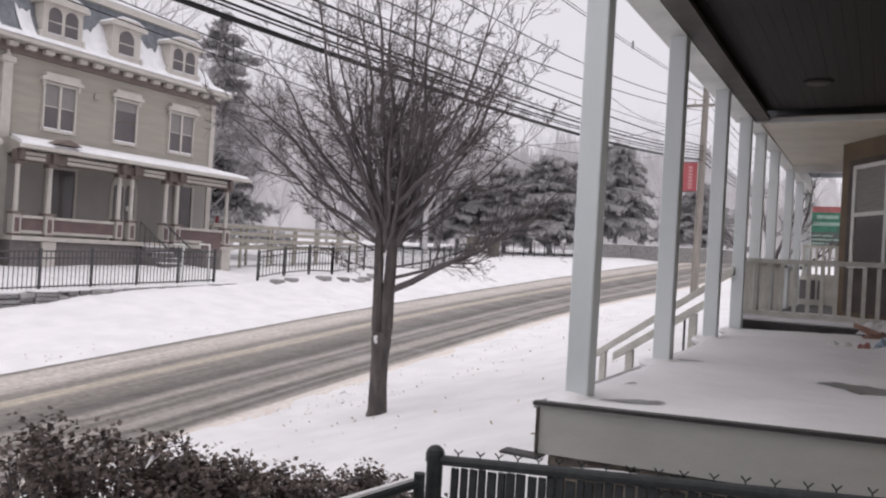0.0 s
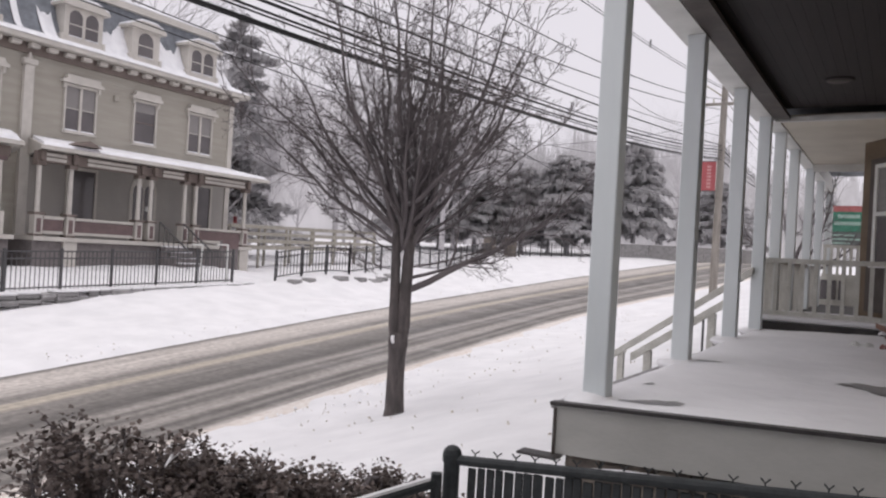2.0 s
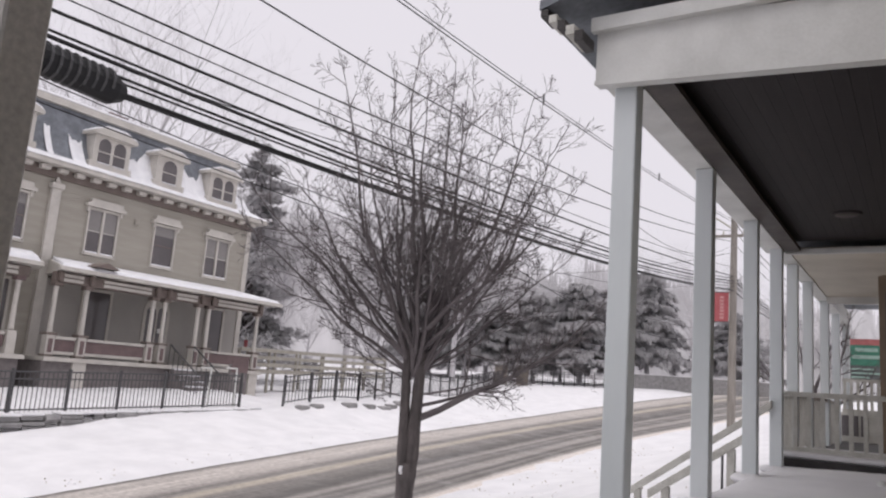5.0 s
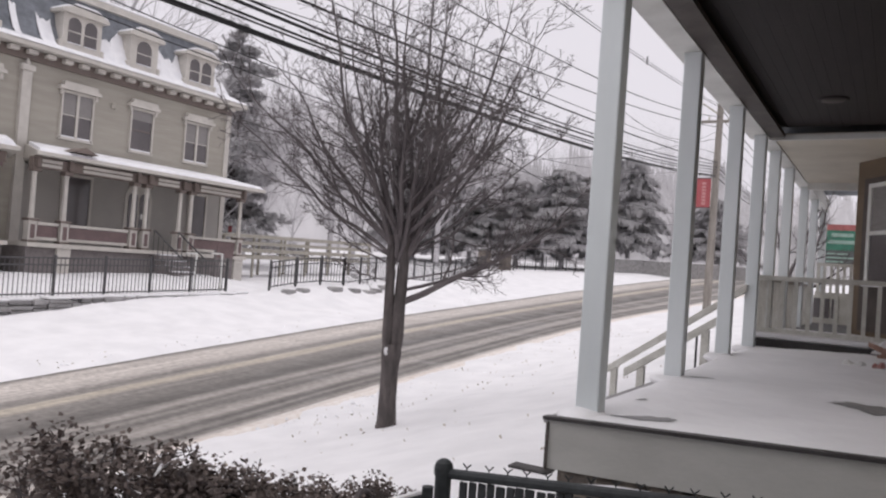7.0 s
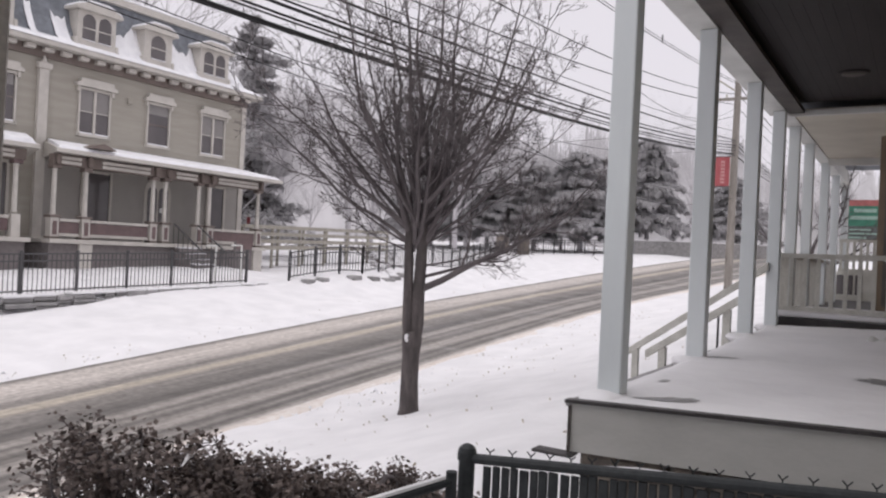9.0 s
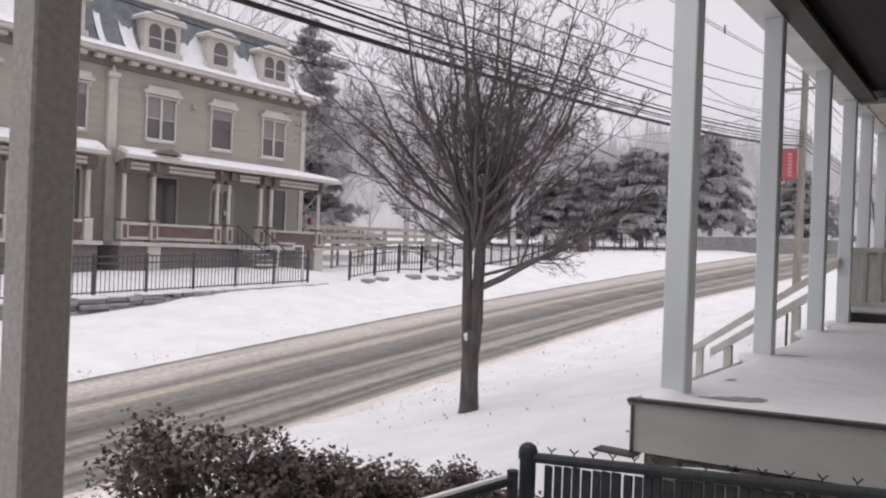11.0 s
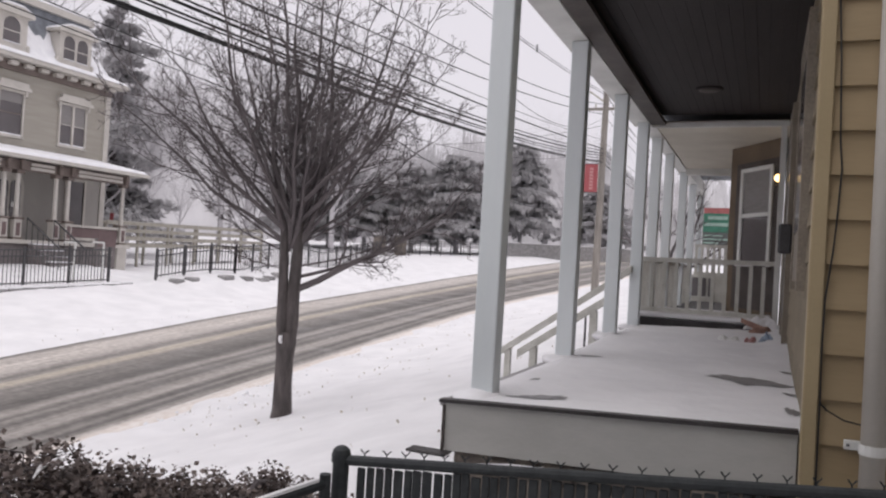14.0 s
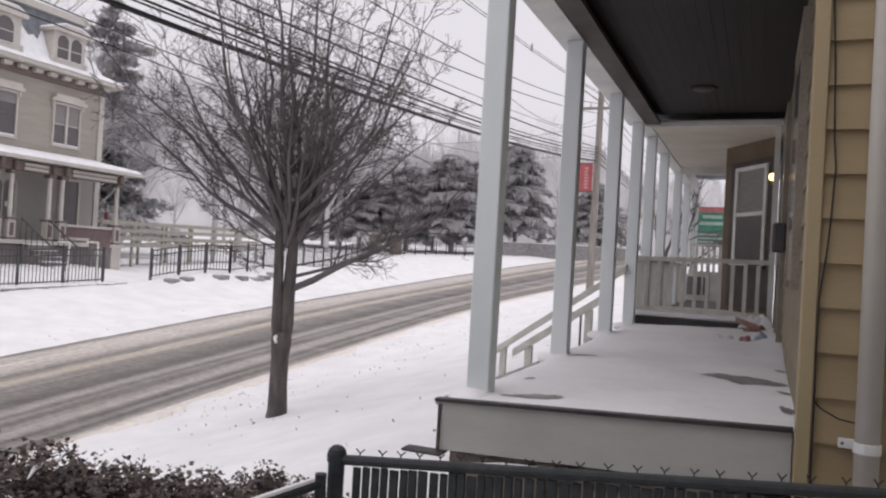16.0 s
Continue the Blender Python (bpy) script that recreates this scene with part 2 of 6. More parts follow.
def hexa(bm, low, high):
    """A block from four points below and four above, in the same turn."""
    v = [bm.verts.new(p) for p in (*low, *high)]
    for q in ((3, 2, 1, 0), (4, 5, 6, 7), (0, 1, 5, 4), (1, 2, 6, 5), (2, 3, 7, 6), (3, 0, 4, 7)):
        bm.faces.new([v[i] for i in q])
    return bm


def tube(bm, pts, radii, n=6, cap=True):
    rings = []
    up = Vector((0.31, 0.17, 0.93))
    for i, p in enumerate(pts):
        d = (Vector(pts[min(i + 1, len(pts) - 1)]) - Vector(pts[max(i - 1, 0)])).normalized()
        a = d.cross(up if abs(d.dot(up)) < 0.95 else Vector((1, 0, 0))).normalized()
        b = d.cross(a)
        r = radii[i] if isinstance(radii, (list, tuple)) else radii
        rings.append([bm.verts.new(Vector(p) + (a * math.cos(2 * math.pi * k / n) + b * math.sin(2 * math.pi * k / n)) * r) for k in range(n)])
    for r0, r1 in zip(rings, rings[1:]):
        for k in range(n):
            bm.faces.new((r0[k], r0[(k + 1) % n], r1[(k + 1) % n], r1[k]))
    if cap:
        bm.faces.new(rings[0][::-1]), bm.faces.new(rings[-1])
    return bm


def prism(bm, outline, axis, lo, hi):
    """An outline of pairs pushed along an axis: 'x' takes (y, z), 'y' takes (x, z), 'z' takes (x, y)."""
    def at(p, h):
        return {"x": (h, p[0], p[1]), "y": (p[0], h, p[1]), "z": (p[0], p[1], h)}[axis]
    a, b = [bm.verts.new(at(p, lo)) for p in outline], [bm.verts.new(at(p, hi)) for p in outline]
    bm.faces.new(a[::-1]), bm.faces.new(b)
    for i in range(len(a)):
        j = (i + 1) % len(a)
        bm.faces.new((a[i], a[j], b[j], b[i]))
    return bm


def smooth(t):
    t = min(1.0, max(0.0, t))
    return t * t * (3 - 2 * t)


# ---- ground: one snowy sheet, and the climbing road ----
def grade(y):
    if y > 75:
        return 3.35 + 0.02 * (y - 75)
    return 0.05 * (y - 8) if y > -60 else -3.4


def eased(y, ys, xs):
    """A line through knots, rounded off over a few metres."""
    return float(sum(np.interp(y + d, ys, xs) for d in (-3, -1.5, 0, 1.5, 3)) / 5)


def near_edge(y):
    return eased(y, (-60, 0, 7, 12, 18, 26, 31, 38, 60, 120), (-6.9, -7.5, -7.95, -8.33, -8.75, -9.2, -9.2, -8.8, -7.9, -6.0))


def far_edge(y):
    return eased(y, (-60, 0, 7, 13, 20, 28, 44, 58, 75, 120), (-10.8, -12.55, -13.35, -14.15, -15.0, -15.6, -16.6, -17.2, -17.3, -15.5))


def far_level(y):
    y = min(y, 82)
    return max(0.83 + 0.03 * (y - 12) + 0.00022 * (y - 12) * abs(y - 12), grade(y) + 0.25)


def ground_z(x, y):
    g = grade(y)
    xn, xf = near_edge(y), far_edge(y)
    if x > xn:
        top = max(1.12 + 0.03 * (y - 4), g + 0.3)
        return g + (top - g) * smooth((x - xn) / (-1.4 - xn)) + 0.05 * smooth((x - xn) / 0.5)
    if x < xf:
        top = far_level(y) - (0.36 * smooth((16.5 - y) / 6) if x > -19.65 else 0) + 0.4 * smooth((-20.4 - x) / 3.5) * smooth((25 - y) / 4)
        # a raised bed edged with stones beyond the gateway
        top += 0.5 * math.exp(-((x + 18.9) / 1.6) ** 2) * smooth((y - 19) / 4.5) * smooth((37 - y) / 8)
        return g + (top - g) * smooth((xf - x) / (xf + 20.0)) + 0.12 * smooth((xf - x) / 0.5)
    return g - 0.05


def axis_lines(parts):
    out = []
    for a, b, s in parts:
        out += list(np.arange(a, b, s))
    return out + [parts[-1][1]]


def build_ground():
    xs = axis_lines(((-600, -100, 50), (-100, -40, 4), (-40, -24, 0.8), (-24, 1, 0.22), (1, 12, 1.5), (12, 400, 40)))
    ys = axis_lines(((-300, -20, 20), (-20, 2, 1), (2, 40, 0.3), (40, 90, 1), (90, 200, 8), (200, 900, 70)))
    verts, faces = [], []
    for y in ys:
        for x in xs:
            z = ground_z(x, y)
            if -30 < x < 2 and -5 < y < 60 and not far_edge(y) < x < near_edge(y):
                z += 0.06 * noise.noise((x * 0.6, y * 0.6, 0)) + 0.03 * noise.noise((x * 1.9, y * 1.9, 3)) - 0.03 * max(0.0, noise.noise((x * 3.7, y * 3.7, 8)))
                e = min(abs(x - near_edge(y)), abs(x - far_edge(y)))
                if e < 0.9:
                    z += 0.07 * (0.9 - e) * (0.6 + noise.noise((x * 3, y * 2, 7)))
            verts.append((x, y, z))
    w = len(xs)
    for j in range(len(ys) - 1):
        for i in range(w - 1):
            faces.append((j * w + i, j * w + i + 1, (j + 1) * w + i + 1, (j + 1) * w + i))
    ob = part("ground", (verts, faces), SNOW)
    ob.data.shade_smooth()
    tagged(ob, "trampled white snow over lawns and banks", "ground", kind="structure")


def build_road():
    ys = axis_lines(((-60, 0, 4), (0, 45, 0.35), (45, 120, 1.5), (120, 400, 20)))
    n = 44
    verts, faces, across = [], [], []
    for y in ys:
        a, b = far_edge(y) - 0.12, near_edge(y) + 0.12
        for i in range(n + 1):
            u = i / n
            x = a + (b - a) * u
            rut = sum(math.exp(-((u - c) / s) ** 2) for c, s in ((0.31, 0.025), (0.52, 0.06), (0.77, 0.02), (0.93, 0.025)))
            z = grade(y) + 0.035 - 0.03 * rut + 0.012 * noise.noise((x * 1.6, y * 0.4, 2)) + 0.008 * noise.noise((x * 6, y * 1.5, 4))
            verts.append((x, y, z - 0.12 * (i in (0, n))))
            across.append(u)
    w = n + 1
    for j in range(len(ys) - 1):
        for i in range(n):
            faces.append((j * w + i, j * w + i + 1, (j + 1) * w + i + 1, (j + 1) * w + i))
    ob = part("road", (verts, faces), ROAD)
    ob.data.attributes.new("across", "FLOAT", "POINT").data.foreach_set("value", across)
    ob.data.shade_smooth()
    tagged(ob, "asphalt street under brown and grey slush with wheel tracks", "road", kind="structure")


build_ground()
build_road()

# ---- the next house's porch ----
DECK, CEIL = 1.887, 4.335


def stones(parent, x0, x1, y, z0, z1, seed, facing=-1):
    """A rubble face, each stone proud of the mortar."""
    rnd = random.Random(seed)
    z = z0
    while z < z1 - 0.03:
        h = min(rnd.uniform(0.09, 0.16), z1 - z)
        x = x0
        while x < x1 - 0.02:
            w = min(rnd.uniform(0.12, 0.3), x1 - x)
            d = rnd.uniform(0.015, 0.05)
            bm = box(x + 0.008, x + w - 0.008, y - d, y + 0.03, z + 0.008, z + h - 0.008, min(0.02, h * 0.2))
            for v in bm.verts:
                v.co += Vector([rnd.uniform(-0.008, 0.008) for _ in range(3)])
            part("stone", bm, STONE, parent)
            x += w
        z += h


def next_porch():
    p = thing("porch", "white wooden porch with square posts and a dark boarded ceiling", "porch", (-0.7, 6.5, 1.1), kind="structure")
    # deck boards run from the wall to the street, sloping a little outward
    bm = hexa(bmesh.new(), [(-1.5, 3.76, DECK - 0.06), (0.21, 3.76, DECK), (0.21, 9.34, DECK), (-1.5, 9.34, DECK - 0.06)],
              [(-1.5, 3.76, DECK - 0.02), (0.21, 3.76, DECK + 0.035), (0.21, 9.34, DECK + 0.035), (-1.5, 9.34, DECK - 0.02)])
    part("deck", bm, WET, p, "grey wet deck boards")
    bm = hexa(bmesh.new(), [(-1.53, 3.72, DECK - 0.022), (0.168, 3.72, DECK + 0.046), (0.168, 3.78, DECK + 0.046), (-1.53, 3.78, DECK - 0.022)],
              [(-1.53, 3.72, DECK - 0.005), (0.168, 3.72, DECK + 0.064), (0.168, 3.78, DECK + 0.064), (-1.53, 3.78, DECK - 0.005)])
    part("deck_nosing", bm, EDGE, p, "dark wet nosing along the deck's end")
    part("deck_nosing", box(-1.55, -1.5, 3.785, 9.34, DECK - 0.05, DECK - 0.024), WET, p, "grey wet nosing along the street side")
    bm = hexa(bmesh.new(), [(-1.50, 3.74, 1.617), (0.166, 3.74, 1.672), (0.166, 3.77, 1.672), (-1.50, 3.77, 1.617)],
              [(-1.50, 3.74, DECK - 0.023), (0.166, 3.74, DECK + 0.045), (0.166, 3.755, DECK + 0.045), (-1.50, 3.755, DECK - 0.023)])
    part("skirt_board", bm, SKIRT, p, "scuffed off-white skirt board")
    part("skirt_board", box(-1.5, -1.47, 3.772, 9.3, 1.60, DECK - 0.045), SKIRT, p)
    part("corner_strip", box(-1.512, -1.498, 3.728, 3.739, 1.60, DECK - 0.036), BROWN_TRIM, p)
    part("foundation", box(-1.46, 0.16, 3.80, 9.3, 0.6, 1.617), MORTAR, p)
    stones(p, -1.46, 0.16, 3.795, 1.05, 1.63, 3)
    part("ledge", box(-1.68, -1.46, 3.66, 3.76, 1.60, 1.615, 0.005), EDGE, p)
    for y in (4.017, 5.833, 7.662, 9.13):
        post = part("post", box(-1.447, -1.32, y - 0.06, y + 0.06, DECK - 0.02, CEIL, 0.006), WHITE, p)
        part("drip_cap", box(-1.45, -1.317, y - 0.063, y + 0.063, CEIL - 0.02, CEIL - 0.003, 0.004), WHITE, post)
        bm = bmesh.new()
        bmesh.ops.create_icosphere(bm, subdivisions=3, radius=1, matrix=Matrix.Translation((-1.40, y - 0.03, DECK - 0.025 + 0.09 * smooth((y - 3.9) / 4.2))) @ Matrix.Diagonal((0.15, 0.17, 0.05, 1)))
        for v in bm.verts:
            v.co += v.normal * 0.02 * noise.noise(v.co * 9)
        part("snow_heap", bm, SNOW, post, "small drift at the foot").data.shade_smooth()
    part("beam", box(-1.525, -1.325, 3.95, 9.34, CEIL, CEIL + 0.21), WHITE_TRIM, p)
    part("inner_trim", box(-1.323, -1.16, 4.0, 9.34, CEIL + 0.006, CEIL + 0.05), BROWN_TRIM, p)
    bm = hexa(bmesh.new(), [(-1.53, 3.87, 4.297), (0.2, 3.87, 4.20), (0.2, 3.94, 4.20), (-1.53, 3.94, 4.297)],
              [(-1.53, 3.87, 4.64), (0.2, 3.87, 4.56), (0.2, 3.94, 4.56), (-1.53, 3.94, 4.64)])
    part("fascia", bm, WHITE_TRIM, p, "off-white end fascia board")
    bm = hexa(bmesh.new(), [(-1.532, 3.855, 4.292), (0.2, 3.855, 4.195), (0.2, 3.869, 4.195), (-1.532, 3.869, 4.292)],
              [(-1.532, 3.855, 4.315), (0.2, 3.855, 4.255), (0.2, 3.869, 4.255), (-1.532, 3.869, 4.315)])
    part("fascia_lip", bm, WHITE_TRIM, p)
    part("fascia_moulding", box(-1.55, 0.2, 3.82, 3.868, 4.60, 4.68), WHITE_TRIM, p)
    bm = hexa(bmesh.new(), [(-1.80, 3.66, 4.705), (0.2, 3.66, 5.25), (0.2, 9.4, 5.25), (-1.80, 9.4, 4.705)],
              [(-1.80, 3.66, 4.76), (0.2, 3.66, 5.31), (0.2, 9.4, 5.31), (-1.80, 9.4, 4.76)])
    part("roof", bm, SLATE, p)
    rnd = random.Random(4)
    for i in range(5):
        x = -1.79 + i * 0.052
        part("eave_board", box(x, x + 0.044 + rnd.uniform(0, 0.006), 3.66, 3.93 + rnd.uniform(-0.12, 0.0), 4.66 - i * 0.045, 4.70 - i * 0.04), RAILWHITE if i % 2 else EDGE, p)
    # cross trim at the far end
    part("end_trim", box(-1.32, 0.2, 9.30, 9.36, CEIL - 0.02, CEIL + 0.035), WHITE_TRIM, p)
    part("end_post", box(0.09, 0.15, 9.33, 9.39, 2.0, CEIL - 0.022), WHITE_TRIM, p)
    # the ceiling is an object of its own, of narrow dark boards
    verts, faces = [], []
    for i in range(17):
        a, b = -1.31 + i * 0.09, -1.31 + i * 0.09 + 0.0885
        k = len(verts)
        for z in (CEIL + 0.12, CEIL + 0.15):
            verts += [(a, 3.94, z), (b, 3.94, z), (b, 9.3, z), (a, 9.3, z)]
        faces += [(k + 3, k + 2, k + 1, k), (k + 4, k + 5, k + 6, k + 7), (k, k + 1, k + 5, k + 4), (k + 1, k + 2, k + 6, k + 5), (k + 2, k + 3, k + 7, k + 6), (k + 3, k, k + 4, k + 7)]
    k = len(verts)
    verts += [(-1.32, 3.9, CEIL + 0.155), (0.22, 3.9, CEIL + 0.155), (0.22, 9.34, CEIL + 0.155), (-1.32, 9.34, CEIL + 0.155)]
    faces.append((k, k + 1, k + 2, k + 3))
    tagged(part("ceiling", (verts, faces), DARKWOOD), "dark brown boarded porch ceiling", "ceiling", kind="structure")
    # a flush round fixture under the boards
    lamp = thing("ceiling_light", "small dark round fixture under the porch ceiling", "ceiling light", (-0.6, 8.0, CEIL + 0.1))
    part("rim", tube(bmesh.new(), [(-0.6, 8.0, CEIL + 0.119), (-0.6, 8.0, CEIL + 0.10)], [0.14, 0.125], 24), DARKWOOD, lamp)
    part("cover", tube(bmesh.new(), [(-0.6, 8.0, CEIL + 0.10), (-0.6, 8.0, CEIL + 0.09)], [0.10, 0.08], 24), BROWN_TRIM, lamp)


def deck_snow():
    verts, faces = [], []
    nx, ny = 26, 80

    def sz(x, y):
        base = DECK - 0.02 + (x + 1.5) / 1.65 * 0.055
        e = smooth((x + 1.49) / 0.12) * smooth((y - 3.76) / 0.15)
        deep = 0.016 + 0.09 * smooth((y - 3.9) / 4.2) + 0.012 * noise.noise((x * 2.2, y * 1.5, 1)) + 0.04 * smooth((x + 0.05) / 0.25) * smooth((y - 5.5) / 2)
        return base + 0.006 + e * max(0.006, deep) + 0.003 * noise.noise((x * 9, y * 9, 2))
    for j in range(ny + 1):
        for i in range(nx + 1):
            x, y = -1.49 + 1.69 * i / nx, 3.782 + 5.54 * j / ny
            verts.append((x, y, sz(x, y)))
    for j in range(ny):
        for i in range(nx):
            a = j * (nx + 1) + i
            faces.append((a, a + 1, a + nx + 2, a + nx + 1))
    ob = part("deck_snow", (verts, faces), SNOW)
    ob.data.shade_smooth()
    tagged(ob, "wind-blown snow cover lying on the porch deck", "snow", kind="stuff")
    # bare wet spots
    rnd = random.Random(9)
    for (x0, y0), (x1, y1), w in (((-1.25, 3.95), (-0.92, 4.07), 0.10), ((-0.33, 5.38), (0.16, 5.08), 0.19), ((-1.30, 4.58), (-1.25, 4.66), 0.03),
                                  ((0.12, 4.86), (0.19, 4.74), 0.035), ((-1.30, 5.86), (-1.10, 5.86), 0.045), ((0.13, 5.74), (0.19, 5.64), 0.05), ((0.13, 4.32), (0.19, 4.14), 0.05)):
        pts = []
        dx, dy = x1 - x0, y1 - y0
        ln = math.hypot(dx, dy)
        n = 26
        for k in range(n):
            a = 2 * math.pi * k / n
            r = 1 + rnd.uniform(-0.3, 0.2)
            u, v = 0.5 + 0.5 * math.cos(a) * r, math.sin(a) * w * r * (0.7 + 0.3 * math.cos(a))
            pts.append((x0 + dx * u - dy / ln * v, y0 + dy * u + dx / ln * v))
        cx, cy = (x0 + x1) / 2, (y0 + y1) / 2
        vs = [(cx, cy, sz(cx, cy) + 0.006)] + [(x, y, sz(x, y) + 0.004) for x, y in pts]
        o = part("wet_patch", (vs, [(0, k + 1, (k + 1) % n + 1) for k in range(n)]), WET)
        tagged(o, "bare wet patch of deck melted through the snow", "wet patch", "bare patches on the porch", kind="stuff")


def next_house():
    h = thing("yellow_house", "yellow clapboard house behind the white porch", "house", (3, 6.5, 1.0), kind="structure")
    part("wall", box(0.26, 6.5, 3.64, 15.5, 0.8, 7.5), YELLOW_TRIM, h)
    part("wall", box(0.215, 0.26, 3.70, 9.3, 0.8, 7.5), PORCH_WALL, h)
    part("corner_board", box(0.17, 0.229, 3.585, 3.695, 1.2, 6.0, 0.004), YELLOW_TRIM, h, "smooth yellow corner board")
    z = 1.368
    while z < 5.6:
        bm = hexa(bmesh.new(), [(0.23, 3.598, z), (3.2, 3.598, z), (3.2, 3.64, z), (0.23, 3.64, z)],
                  [(0.23, 3.622, z + 0.192), (3.2, 3.622, z + 0.192), (3.2, 3.64, z + 0.192), (0.23, 3.64, z + 0.192)])
        part("clapboard", bm, YELLOW, h)
        z += 0.1875
    z = 1.95
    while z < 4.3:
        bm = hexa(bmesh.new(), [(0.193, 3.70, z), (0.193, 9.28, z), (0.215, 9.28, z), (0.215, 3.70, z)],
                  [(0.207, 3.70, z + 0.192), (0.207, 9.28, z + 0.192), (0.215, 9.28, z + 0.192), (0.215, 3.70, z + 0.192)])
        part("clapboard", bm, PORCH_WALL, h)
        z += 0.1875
    for y0, y1, z0, z1 in ((4.7, 5.6, 2.6, 4.0), (7.4, 8.3, 1.95, 4.05)):
        w = part("window_frame" if z0 > 2.2 else "door_frame", box(0.165, 0.205, y0, y1, z0, z1), CASING, h)
        bm = bmesh.new()
        for a, b, c, d in ((y0 - 0.1, y0, z0 - 0.05, z1 + 0.1), (y1, y1 + 0.1, z0 - 0.05, z1 + 0.1), (y0, y1, z1, z1 + 0.1)):
            box(0.155, 0.21, a, b, c, d, bm=bm)
        part("casing", bm, CASING, w, "brown casing")
        part("pane", box(0.159, 0.1645, y0 + 0.1, y1 - 0.1, z0 + 0.3, z1 - 0.12), DARKGLASS, w)
    pipe = thing("downspout", "pale round downspout strapped to the yellow wall", "downspout", (0.43, 3.5, 1.0))
    part("tube", tube(bmesh.new(), [(0.43, 3.53, 0.95), (0.43, 3.53, 6.2)], 0.047, 16), PIPE, pipe).data.shade_smooth()
    part("strap", box(0.33, 0.46, 3.575, 3.592, 1.925, 1.965, 0.003), WHITE_TRIM, pipe, "white strap screwed to the wall")
    part("strap_loop", tube(bmesh.new(), [(0.43, 3.53, 1.925), (0.43, 3.53, 1.965)], 0.052, 16), WHITE_TRIM, pipe)
    part("screw", tube(bmesh.new(), [(0.345, 3.574, 1.945), (0.345, 3.569, 1.945)], 0.006, 8), IRON, pipe)
    wire = [(0.236, 3.59, 5.5), (0.236, 3.59, 3.79), (0.25, 3.59, 3.55), (0.262, 3.59, 3.2), (0.273, 3.59, 3.08), (0.264, 3.59, 2.86), (0.254, 3.59, 2.72), (0.234, 3.583, 2.53), (0.231, 3.582, 2.3), (0.234, 3.582, 2.16), (0.234, 3.59, 1.3)]
    solid("wall_cable", tube(bmesh.new(), wire, 0.004, 5), CABLE, "thin dark cable running down the yellow wall", "cable")
    wire = [(0.236, 3.585, 2.10), (0.26, 3.583, 2.075), (0.327, 3.583, 2.04), (0.39, 3.583, 2.03)]
    solid("wall_cable", tube(bmesh.new(), wire, 0.0035, 5), CABLE, "thin dark cable looping to the downspout", "cable")
    solid("mailbox", box(0.085, 0.192, 7.1, 7.22, 2.83, 3.08, 0.015), IRON, "dark metal mailbox on the porch wall", "mailbox")


def stair_rails():
    st = thing("stairs", "snow-covered porch steps going down to the street", "stairs", (-2.2, 8.4, 0.8), kind="structure")
    for i in range(6):
        x = -1.56 - 0.28 * i
        zt = DECK - 0.18 * (i + 1)
        part("step", box(x - 0.28, x, 7.75, 9.0, zt - 0.3, zt - 0.03), WET, st)
        part("snow", box(x - 0.28, x - 0.004, 7.77, 8.98, zt - 0.03, zt + 0.03, 0.02), SNOW, st, "snow on the step")
    for y, x1, z1, x0, z0, posts in ((9.05, -2.95, 1.53, -1.42, 2.63, (-2.85,)), (7.72, -2.32, 1.69, -1.46, 2.29, (-2.16, -1.56))):
        hr = thing("handrail", "weathered white wooden handrail beside the steps", "handrail", (-2.9, y, 0.7), "stair handrails")
        part("rail", hexa(bmesh.new(), [(x1, y - 0.05, z1 - 0.04), (x0, y - 0.05, z0 - 0.04), (x0, y + 0.05, z0 - 0.04), (x1, y + 0.05, z1 - 0.04)],
                          [(x1, y - 0.05, z1 + 0.04), (x0, y - 0.05, z0 + 0.04), (x0, y + 0.05, z0 + 0.04), (x1, y + 0.05, z1 + 0.04)]), RAILWHITE, hr)
        for x in posts:
            part("baluster_post", box(x - 0.035, x + 0.035, y - 0.035, y + 0.035, min(ground_z(x, y) - 0.05, 1.5), z1 + (z0 - z1) * (x - x1) / (x0 - x1) - 0.03), RAILWHITE, hr)
    ir = thing("iron_handrail", "thin black iron handrail by the steps", "handrail", (-1.6, 8.3, 1.8))
    for x, z in ((-1.72, 2.16), (-1.98, 1.98)):
        part("bar", tube(bmesh.new(), [(x, 8.1, 1.2), (x, 8.1, z)], 0.012), IRON, ir)
    part("bar", tube(bmesh.new(), [(-1.45, 8.1, 2.35), (-2.0, 8.1, 1.97)], 0.013), IRON, ir)


def crumple(parent, x0, x1, y0, y1, z, high, material, seed, label):
    """A crushed sheet, closed below, with sharp folds."""
    n = 12
    bm = bmesh.new()
    grid = []
    for j in range(n + 1):
        for i in range(n + 1):
            u, v = i / n, j / n
            rim = min(1, 5 * min(u, 1 - u, v, 1 - v))
            fold = abs(noise.noise((u * 3.1 + seed * 7, v * 3.1, 0.5))) + 0.5 * abs(noise.noise((u * 7.3, v * 7.3 + seed * 5, 1.5)))
            grid.append(bm.verts.new((x0 + (x1 - x0) * (u + 0.12 * noise.noise((v * 3, seed * 3.0, 0))), y0 + (y1 - y0) * (v + 0.12 * noise.noise((u * 3, seed * 4.0, 9))), z - 0.03 + rim * (0.03 + high * (0.25 + 1.3 * fold)))))
    for j in range(n):
        for i in range(n):
            k = j * (n + 1) + i
            bm.faces.new((grid[k], grid[k + 1], grid[k + n + 2], grid[k + n + 1]))
    return part("wrapping", bm, material, parent, label)


